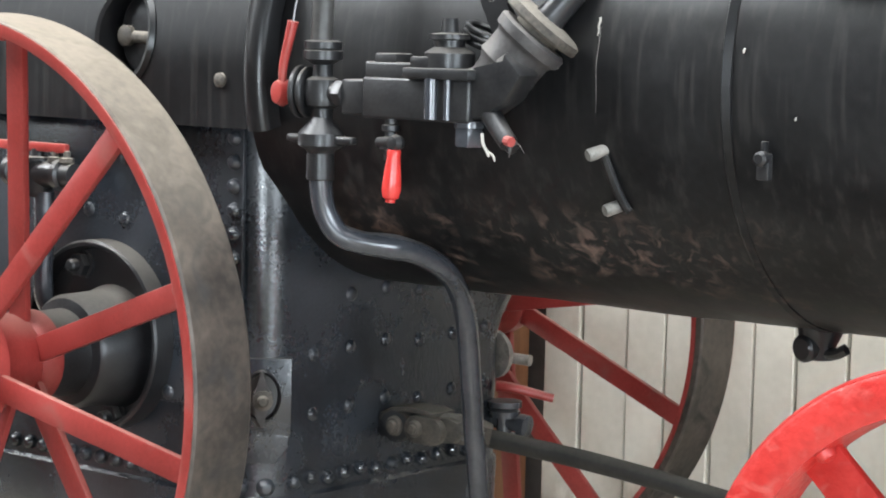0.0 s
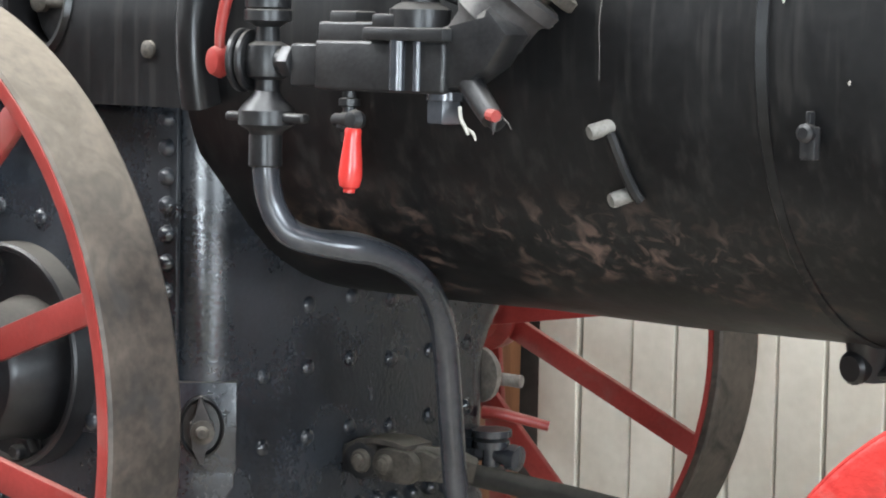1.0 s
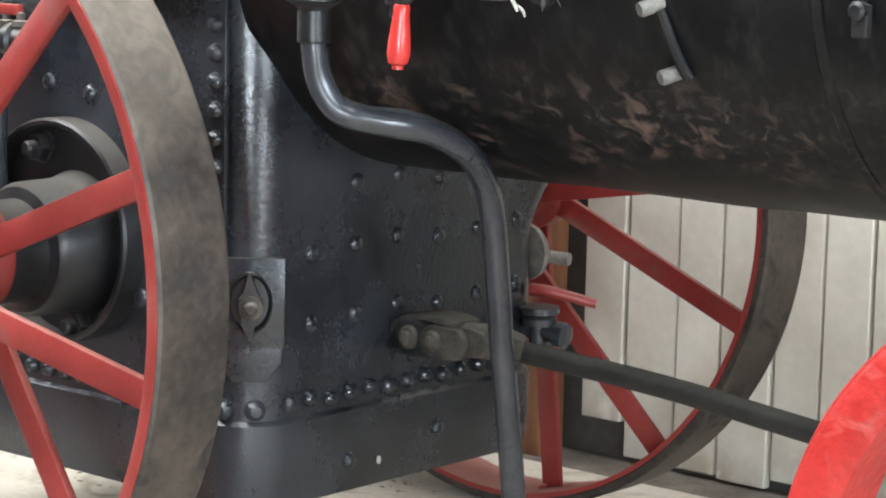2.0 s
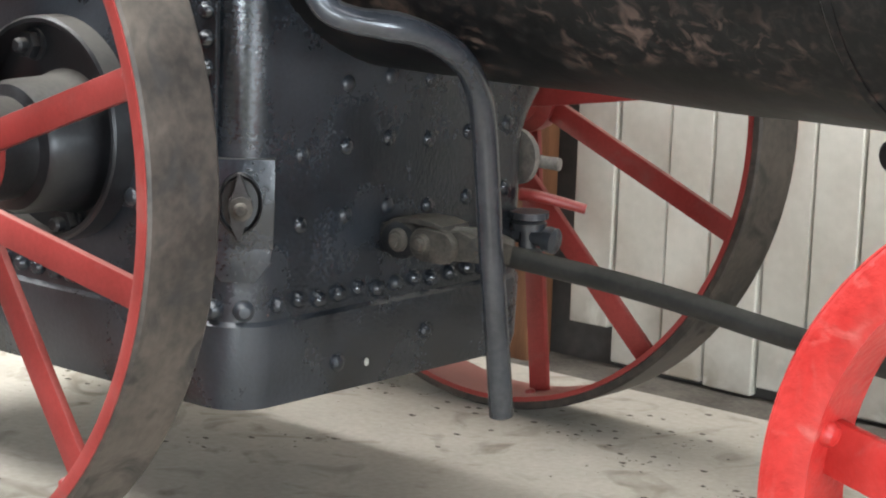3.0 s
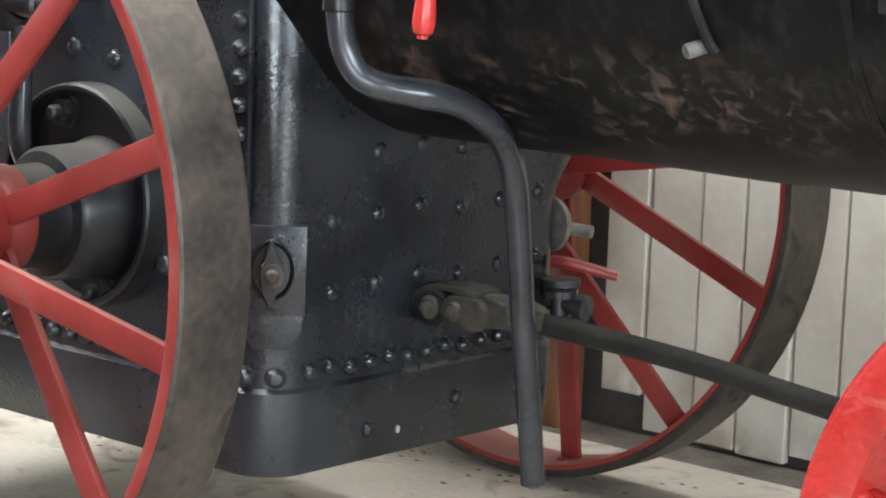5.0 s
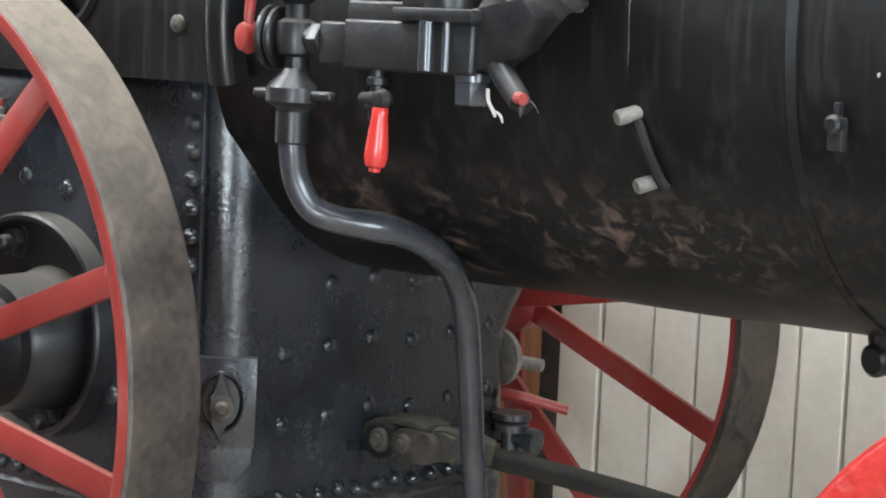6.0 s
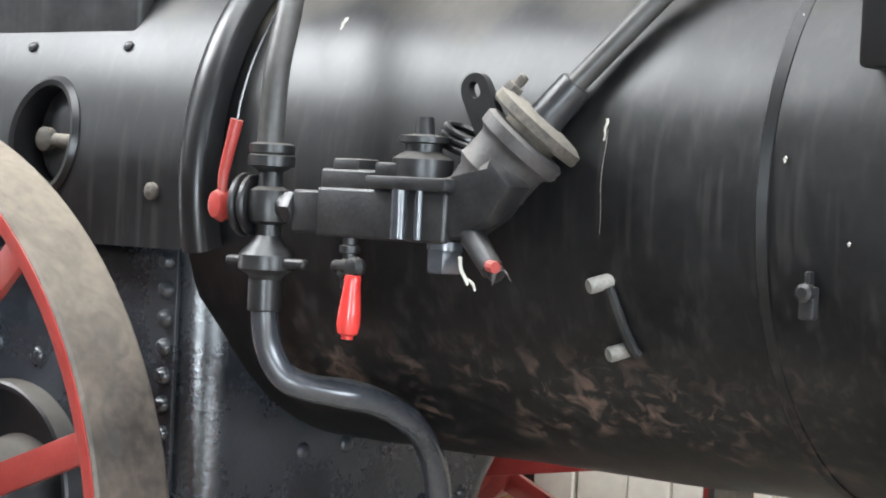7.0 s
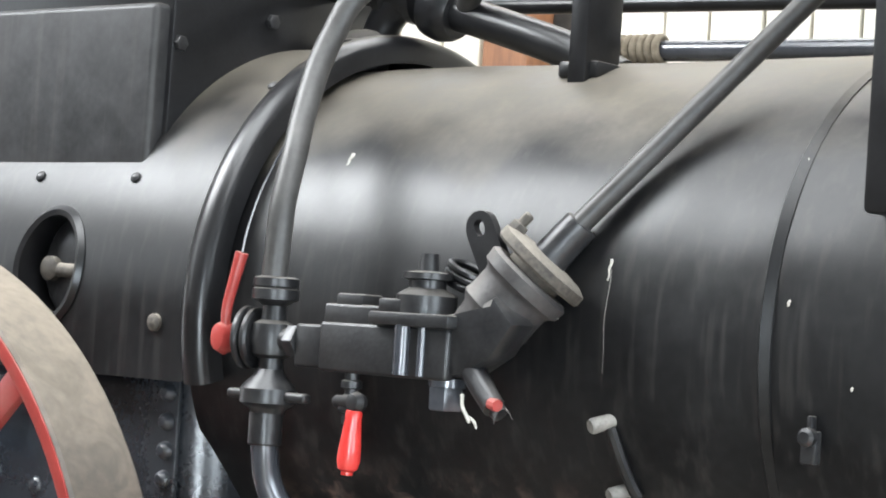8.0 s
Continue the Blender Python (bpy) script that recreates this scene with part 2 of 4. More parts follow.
def hexagon(r):
    return [(r * math.cos(math.pi * k / 3), r * math.sin(math.pi * k / 3)) for k in range(6)]


def stadium(half, r, n=8):
    pts = []
    for k in range(n + 1):
        a = -math.pi / 2 + math.pi * k / n
        pts.append((half + r * math.cos(a), r * math.sin(a)))
    for k in range(n + 1):
        a = math.pi / 2 + math.pi * k / n
        pts.append((-half + r * math.cos(a), r * math.sin(a)))
    return pts


# ---- the shed ----
WALL_Y = 1.367
bm = bmesh.new()
bmesh.ops.create_grid(bm, x_segments=60, y_segments=60, size=1)
for v in bm.verts:
    v.co = Vector((0.5 + v.co.x * 5.5, 0.0775 + v.co.y * 1.0575, 0))
    v.co.z = 0.004 * noise.noise(v.co * 1.3) - 0.002
bm.verts.ensure_lookup_table()
floor = tagged(part("floor", bm, M_FLOOR), "worn pale concrete floor with dirt and dust", "floor", kind="structure")
# unseen dark ground added to cut floor bounce and reflections on the barrel
bm = bmesh.new()
box(bm, -5.0, 0.9, -6.0, -0.972, -0.12, -0.012)
tagged(part("ground", bm, M_DARK_GROUND), "unseen dark ground added in front of the concrete to cut bounce light", "ground", kind="structure")
# unseen pale slab added as a reflector for the firebox corner and pad
bm = bmesh.new()
box(bm, 0.9, 6.0, -6.0, -0.972, -0.12, -0.006)
tagged(part("floor", bm, M_FLOOR), "unseen pale concrete slab added to reflect light onto the firebox corner", "floor", kind="structure")
bm = bmesh.new()
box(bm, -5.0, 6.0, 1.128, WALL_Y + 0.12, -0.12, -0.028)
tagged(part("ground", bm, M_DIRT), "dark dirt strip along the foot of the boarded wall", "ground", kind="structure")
bm = bmesh.new()
box(bm, -5.0, 6.0, 1.10, 1.136, -0.12, -0.004, 0.006)
tagged(part("trim", bm, M_FLOOR), "worn concrete edge of the floor", "floor edge", kind="structure")

wall_back = bmesh.new()
box(wall_back, -5.0, 6.0, WALL_Y + 0.03, WALL_Y + 0.12, -0.1, 4.0)
wall_back = tagged(part("wall_north", wall_back, M_BACKING), "cream painted wall of upright timber boards", "wall", kind="structure")
# unseen dark walls and ceiling added to close the shed, limiting bounce light
for nm, b in (("wall_west", (-5.1, -5.0, -6.1, 1.5, -0.1, 4.0)), ("wall_east", (6.0, 6.1, -6.1, 1.5, -0.1, 4.0)), ("wall_south", (-5.0, 6.0, -6.1, -6.0, -0.1, 4.0))):
    bm = bmesh.new()
    box(bm, *b)
    tagged(part(nm, bm, M_BACKING), "unseen plain dark wall added to close the shed and keep reflections dark", "wall", kind="structure")
bm = bmesh.new()
box(bm, -5.1, 6.1, -6.1, 1.5, 4.0, 4.1)
tagged(part("ceiling", bm, M_BACKING), "unseen plain dark ceiling added to close the shed and limit bounce", "ceiling", kind="structure")

bm = bmesh.new()
box(bm, -0.775, -0.632, 1.262, WALL_Y - 0.004, -0.03, 3.99, 0.006)
tagged(part("timber_post", bm, M_WOOD), "brown varnished timber post against the boarded wall", "post", kind="structure")

# ---- the engine: boiler ----
ZB, RB, RW = 1.304, 0.456, 0.498     # boiler axis height, barrel and firebox cladding radius
engine = tagged(new("portable_steam_engine"), "black portable steam engine with red spoked wheels standing on concrete", "steam engine")
engine.location = (-0.365, 0, 0)
bpy.context.view_layer.update()
OFF = Matrix.Translation((0.365, 0, 0))


def on(name, bm, mat, parent=None, label="", smooth=35):
    """A part given in world places, hung under the engine or one of its parts."""
    ob = part(name, bm, mat, None, label, smooth)
    ob.parent = parent or engine
    if ob.parent == engine:
        ob.matrix_basis = OFF
    return ob


def on_barrel(x, ang, r=RB):
    """Place and outward direction on the barrel, ang in degrees above the level on the near side."""
    d = Vector((0, -math.cos(radians(ang)), math.sin(radians(ang))))
    return Vector((x, 0, ZB)) + r * d, d


def sheet(x0, x1, r, nx, na, dent, phase=0.0):
    bm = bmesh.new()
    rows = []
    for i in range(nx + 1):
        x = x0 + (x1 - x0) * i / nx
        row = []
        for k in range(na):
            a = 2 * math.pi * k / na
            w = r + dent * noise.noise(Vector((x * 3.2 + phase, math.cos(a) * 1.6, math.sin(a) * 1.6)))
            w += dent * 0.45 * noise.noise(Vector((x * 9 + phase, math.cos(a) * 5, math.sin(a) * 5)))
            w += dent * 0.12 * noise.noise(Vector((x * 26 + phase, math.cos(a) * 13, math.sin(a) * 13)))
            row.append(bm.verts.new((x, -w * math.cos(a), ZB + w * math.sin(a))))
        rows.append(row)
    for p, q_ in zip(rows, rows[1:]):
        for k in range(na):
            bm.faces.new((p[k], p[(k + 1) % na], q_[(k + 1) % na], q_[k]))
    bm.faces.new(rows[0])
    bm.faces.new(rows[-1])
    return bm


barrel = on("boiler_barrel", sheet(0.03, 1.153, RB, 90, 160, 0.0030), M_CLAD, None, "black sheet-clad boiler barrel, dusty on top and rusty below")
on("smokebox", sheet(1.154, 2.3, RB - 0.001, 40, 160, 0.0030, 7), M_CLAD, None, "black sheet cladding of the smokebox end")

# firebox wrapper cladding: round top, straight sides, with an oval inspection opening
OX, OZ, OA, OB = -0.287, 1.363, 0.079, 0.096
bm = bmesh.new()
rows = []
SIDE_N, ARC_N = 14, 110
for i in range(121):
    x = -1.25 + 1.322 * i / 120
    row = []
    for k in range(SIDE_N + ARC_N + SIDE_N + 1):
        if k < SIDE_N:
            y, z = -RW, 1.182 + (ZB - 1.182) * k / SIDE_N
        elif k <= SIDE_N + ARC_N:
            a = math.pi * (k - SIDE_N) / ARC_N
            y, z = -RW * math.cos(a), ZB + RW * math.sin(a)
        else:
            y, z = RW, ZB - (ZB - 1.182) * (k - SIDE_N - ARC_N) / SIDE_N
        w = 0.0018 * noise.noise(Vector((x * 4, y * 4, z * 4)))
        row.append(bm.verts.new((x, y * (1 + w), z)))
    rows.append(row)
for p, q_ in zip(rows, rows[1:]):
    for k in range(len(p) - 1):
        c = (p[k].co + q_[k + 1].co) / 2
        if c.y < 0 and ((c.x - OX) / OA) ** 2 + ((c.z - OZ) / OB) ** 2 < 1:
            continue
        bm.faces.new((p[k], p[k + 1], q_[k + 1], q_[k]))
bm.faces.new([r for r in rows[0]])
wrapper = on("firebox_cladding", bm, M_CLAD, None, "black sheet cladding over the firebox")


def clad_y(z):
    return -RW if z < ZB else -math.sqrt(max(RW ** 2 - (z - ZB) ** 2, 0))


bm = bmesh.new()
loops = []
for a_, b_, d in ((OA - 0.006, OB - 0.006, 0.07), (OA - 0.006, OB - 0.006, -0.006), (OA + 0.004, OB + 0.004, -0.010), (OA + 0.012, OB + 0.012, -0.002), (OA + 0.012, OB + 0.012, 0.01)):
    loops.append([bm.verts.new((OX + a_ * math.cos(2 * math.pi * k / 48), clad_y(OZ + b_ * math.sin(2 * math.pi * k / 48)) + d, OZ + b_ * math.sin(2 * math.pi * k / 48))) for k in range(48)])
for p, q_ in zip(loops, loops[1:]):
    for k in range(48):
        bm.faces.new((p[k], p[(k + 1) % 48], q_[(k + 1) % 48], q_[k]))
on("opening_rim", bm, M_BLACK, wrapper, "rounded black rim of the oval opening")
bm = bmesh.new()
m = axis((OX, -RW + 0.06, OZ), (0, -1, 0))
lathe(bm, [(0.072, -0.05), (0.072, 0.0), (0.060, 0.012), (0.03, 0.016), (0, 0.016)], 40, m @ Matrix.Diagonal((1, 1.22, 1, 1)))
hand_cover = on("handhole_cover", bm, M_IRON, wrapper, "dusty oval handhole cover")
bm = bmesh.new()
tube(bm, [(OX - 0.03, -RW + 0.045, OZ - 0.005), (OX + 0.055, -RW + 0.03, OZ - 0.008)], 0.013, 12)
lathe(bm, [(0.02, 0), (0.022, 0.006), (0.022, 0.02), (0.012, 0.026), (0, 0.026)], 14, axis((OX - 0.032, -RW + 0.05, OZ - 0.004), (0, -1, 0)))
on("clamp_bar", bm, M_RUST, wrapper, "dusty clamp bar and nut")

# rounded hoop where the barrel meets the firebox
bm = bmesh.new()
prof = [(0.0, 0.0), (0.003, 0.010), (0.012, 0.018), (0.025, 0.021), (0.038, 0.018), (0.047, 0.010), (0.050, 0.0), (0.050, -0.03), (0, -0.03)]
rings = []
for k in range(97):
    a = radians(-14) + (math.pi + radians(28)) * k / 96
    rings.append([bm.verts.new((0.066 + 1.15 * u, -(RW + v) * math.cos(a), ZB + (RW + v) * math.sin(a))) for u, v in prof])
for p, q_ in zip(rings, rings[1:]):
    for k in range(len(prof)):
        bm.faces.new((p[k], p[(k + 1) % len(prof)], q_[(k + 1) % len(prof)], q_[k]))
bm.faces.new(rings[0])
bm.faces.new(rings[-1])
on("hoop", bm, M_BLACK, None, "rounded glossy black hoop round the boiler")

# raised lap of the next cladding sheet
bm = bmesh.new()
rings = []
for k in range(129):
    a = 2 * math.pi * k / 128
    gap = 0.004 + 0.006 * math.exp(-(((a + math.pi) % (2 * math.pi) - math.pi - 0.35) / 0.45) ** 2)
    rings.append([bm.verts.new((x, -(RB + r) * math.cos(a), ZB + (RB + r) * math.sin(a))) for x, r in ((1.147, -0.004), (1.147, gap - 0.003), (1.149, gap - 0.001), (1.163, 0.0005), (1.163, -0.004))])
for p, q_ in zip(rings, rings[1:]):
    for k in range(4):
        bm.faces.new((p[k], p[k + 1], q_[k + 1], q_[k]))
on("sheet_lap", bm, M_CLAD, None, "lifted lapped edge of the cladding sheet")


def rivet_mesh(r, h, name="rivet", mat=M_PLATE, parent=None):
    bm = bmesh.new()
    lathe(bm, [(r * 1.02, -0.004), (r, h * 0.15), (r * 0.86, h * 0.6), (r * 0.5, h * 0.93), (0, h)], 14)
    ob = part(name, bm, mat)
    ob.parent = parent or engine
    return ob


# ---- firebox ----
TX, SY, FY, FR = 0.06, -0.43, 0.385, 0.085      # throat plate, near side, far side, corner radius
def firebox_outline(grow=0.0, r=FR):
    pts = [(-1.2, SY - grow)]
    for k in range(17):
        a = -math.pi / 2 + math.pi / 2 * k / 16
        pts.append((TX - r + (r + grow) * math.cos(a), SY + r + (r + grow) * math.sin(a)))
    for k in range(9):
        a = math.pi / 2 * k / 8
        pts.append((TX - r + (r + grow) * math.cos(a), FY - r + (r + grow) * math.sin(a)))
    pts.append((-1.2, FY + grow))
    return pts


bm = bmesh.new()
levels = [0.425, 0.47, 0.55, 0.65, 0.70, 0.74, 0.77, 0.80, 0.83, 0.86, 0.90, 0.95, 1.05, 1.2, 1.4]
rows = [[bm.verts.new((x, y + (0.085 * min(max((z - 0.69) / 0.13, 0), 1) ** 1.4 if y > 0 else 0), z)) for x, y in firebox_outline()] for z in levels]
for p, q_ in zip(rows, rows[1:]):
    for k in range(len(p)):
        bm.faces.new((p[k], p[(k + 1) % len(p)], q_[(k + 1) % len(p)], q_[k]))
bm.faces.new(rows[0])
bm.faces.new(rows[-1])
firebox = on("firebox", bm, M_PLATE, None, "glossy black riveted firebox with rounded corners")
bm = bmesh.new()
rows = [[bm.verts.new((x, y, z)) for x, y in firebox_outline(g)] for z, g in ((0.268, -0.004), (0.30, 0.004), (0.40, 0.007), (0.418, 0.007), (0.426, 0.0))]
for p, q_ in zip(rows, rows[1:]):
    for k in range(len(p)):
        bm.faces.new((p[k], p[(k + 1) % len(p)], q_[(k + 1) % len(p)], q_[k]))
bm.faces.new(rows[0])
bm.faces.new(rows[-1])
ashpan = on("ashpan", bm, M_PLATE, None, "black sheet ashpan below the firebox")

# lapped wrapper plate on the near side
bm = bmesh.new()
box(bm, -1.2, 0.008, SY - 0.012, SY - 0.001, 0.60, 1.19, 0.003)
on("wrapper_plate", bm, M_PLATE, firebox, "lapped side plate")

big = rivet_mesh(0.0160, 0.016, parent=firebox)
big.matrix_basis = axis((-0.014, SY - 0.012, 1.160), (0, -1, 0))
for k in range(1, 12):
    again(big, firebox, axis((-0.014, SY - 0.012, 1.160 - 0.0488 * k), (0, -1, 0)))
for k in range(13):                                  # foundation ring, throat side
    y = -0.335 + 0.0515 * k
    again(big, firebox, axis((TX, y, 0.452 + 0.004 * math.sin(k * 2.1)), (1, 0, 0)))
for ang in (-75, -38):
    a = radians(ang)
    again(big, firebox, axis((TX - FR + FR * math.cos(a), SY + FR + FR * math.sin(a), 0.447), (math.cos(a), math.sin(a), 0)) @ Matrix.Scale(1.2, 4))
for k in range(20):                                  # foundation ring, near side
    again(big, firebox, axis((-0.09 - 0.047 * k, SY, 0.452), (0, -1, 0)))
stay = rivet_mesh(0.0160, 0.0095, "stay_bolt", parent=firebox)
first = True
for row, z in enumerate((0.830, 0.718, 0.593)):
    for col in range(6):
        if row == 0 and col in (0, 5):
            continue
        m = axis((TX - 0.001, -0.280 + 0.1135 * col, z + (0.006 * ((col * 7 + row * 3) % 3 - 1))), (1, 0, 0))
        if first:
            stay.matrix_basis, first = m, False
        else:
            again(stay, firebox, m)
for x, z in ((-0.337, 1.102), (-0.17, 1.075), (-0.34, 0.973), (-0.451, 0.987), (-0.15, 0.96), (-0.56, 1.11), (-0.60, 0.98), (-0.20, 0.62), (-0.62, 0.60)):
    again(stay, firebox, axis((x, SY - 0.012, z), (0, -1, 0)))
for y, z in ((0.06, 0.35), (-0.18, 0.325)):
    again(stay, firebox, axis((TX + 0.006, y, z), (1, 0, 0)))

# corner washout pad with its oval plug
DIAG = Vector((1, -1, 0)).normalized()
PAD = Matrix.Translation((TX - FR + 0.089 * DIAG.x, SY + FR + 0.089 * DIAG.y, 0.632)) @ Matrix((((0.7071, 0, 0.7071, 0)), (0.7071, 0, -0.7071, 0), (0, 1, 0, 0), (0, 0, 0, 1)))
bm = bmesh.new()
prism(bm, [(-0.060, -0.075), (0.060, -0.075), (0.060, 0.082), (-0.060, 0.082)], 0.030, PAD @ Matrix.Translation((0, 0, -0.026)), 0.004)
pad = on("washout_pad", bm, M_PLATE, None, "flat black washout pad on the firebox corner")
bm = bmesh.new()
prism(bm, [(-0.056, -0.10), (-0.03, -0.135), (0.03, -0.135), (0.056, -0.10), (0.058, -0.05), (-0.058, -0.05)], 0.0285, PAD @ Matrix.Translation((0, 0, -0.026)), 0.005)
on("pad_fillet", bm, M_PLATE, pad)
bm = bmesh.new()
lathe(bm, [(0.0445, 0.0), (0.044, 0.007), (0.041, 0.009), (0.037, 0.006), (0.036, 0.001), (0, 0.0012)], 36, PAD @ Matrix.Translation((0, 0.005, 0.004)) @ Matrix.Diagonal((0.88, 1.22, 1, 1)))
on("washout_seat", bm, M_BLACK, pad, "dark oval seat of the washout plug")
bm = bmesh.new()
leaf = [(0.002, 0.056), (0.007, 0.034), (0.009, 0.018), (0.020, 0.010), (0.021, -0.008), (0.011, -0.020), (0.008, -0.040), (0.004, -0.062), (-0.006, -0.062), (-0.010, -0.036), (-0.020, -0.012), (-0.019, 0.010), (-0.007, 0.020), (-0.005, 0.056)]
prism(bm, leaf, 0.014, PAD @ Matrix.Translation((0, 0.004, 0.006)), 0.004)
on("clamp_bridge", bm, M_CAST, pad, "dusty iron clamp bridge")
bm = bmesh.new()
lathe(bm, [(0.021, 0), (0.021, 0.004), (0.012, 0.006), (0.012, 0.016), (0.008, 0.02), (0, 0.02)], 14, PAD @ Matrix.Translation((0.002, -0.002, 0.019)))
on("clamp_nut", bm, M_RUST, pad, "dusty clamp nut")

# ---- fittings behind the near wheel ----
AX, AZ = -0.365, 0.70
bm = bmesh.new()
lathe(bm, [(0.205, 0), (0.205, 0.050), (0.200, 0.054), (0.193, 0.054), (0.190, 0.048), (0.188, 0.012), (0, 0.012)], 64, axis((-0.392, SY - 0.008, 0.722), (0, -1, 0)))
bracket = on("axle_bracket", bm, M_BOSS, None, "dusty black cast axle bracket with a raised round lip")
bm = bmesh.new()
lathe(bm, [(0.135, 0), (0.128, 0.02), (0.122, 0.04), (0.120, 0.13), (0.112, 0.142), (0.092, 0.148), (0.090, 0.235), (0.08, 0.24)], 48, axis((AX, SY - 0.012, AZ), (0, -1, 0)))
on("boss", bm, M_BOSS, bracket, "round black axle boss, dusty on top")
for x, z in ((-0.455, 0.868), (-0.350, 0.553), (-0.530, 0.556)):
    bm = bmesh.new()
    m = axis((x, SY - 0.020, z), (0, -1, 0))
    lathe(bm, [(0.030, 0), (0.030, 0.006), (0.026, 0.008)], 18, m)
    prism(bm, hexagon(0.026), 0.026, m, 0.003)
    lathe(bm, [(0.014, 0), (0.014, 0.042), (0.010, 0.047), (0, 0.047)], 12, m)
    on("bolt", bm, M_BOSS, bracket, "dusty hexagon nut and stud")
bm = bmesh.new()
tube(bm, [(AX, -0.99, AZ), (AX, 0.99, AZ)], 0.045, 20)
on("axle", bm, M_BLACK, None, "black iron axle")

CX, CY, CZ = -0.535, SY - 0.085, 1.062
bm = bmesh.new()
tube(bm, [(CX, SY - 0.005, CZ), (CX, CY, CZ)], 0.024, 14)
lathe(bm, [(0.028, -0.09), (0.034, -0.086), (0.034, -0.07), (0.026, -0.066), (0.030, -0.02), (0.032, 0.02), (0.026, 0.066), (0.034, 0.07), (0.034, 0.086), (0.026, 0.09), (0.026, 0.12), (0, 0.12)], 20, axis((CX, CY, CZ), (1, 0, 0)))
lathe(bm, [(0.030, -0.05), (0.034, -0.04), (0.034, 0.024), (0.040, 0.026), (0.040, 0.034), (0.016, 0.036), (0.014, 0.052), (0, 0.054)], 20, Matrix.Translation((CX, CY, CZ)))
cock = on("side_cock", bm, M_BOSS, None, "dusty iron cock on the firebox side")
for dx in (-0.074, 0.060, 0.098):
    bm = bmesh.new()
    lathe(bm, [(0.016, 0), (0.016, 0.010), (0.008, 0.012), (0.008, 0.024), (0, 0.026)], 8, Matrix.Translation((CX + dx, CY - 0.004, CZ + 0.026)))
    on("bolt", bm, M_RUST, cock, "dusty bolt")
bm = bmesh.new()
box(bm, -0.66, -0.437, CY - 0.012, CY + 0.004, CZ + 0.046, CZ + 0.066, 0.004)
on("lever", bm, M_RED, cock, "red painted lever")
bm = bmesh.new()
tube(bm, [(-0.515, CY, CZ - 0.04), (-0.513, CY, 0.93), (-0.512, CY, 0.80), (-0.512, SY - 0.04, 0.74)], 0.021, 14, 5)
on("drain_pipe", bm, M_PIPE, cock, "short grey pipe below the cock")

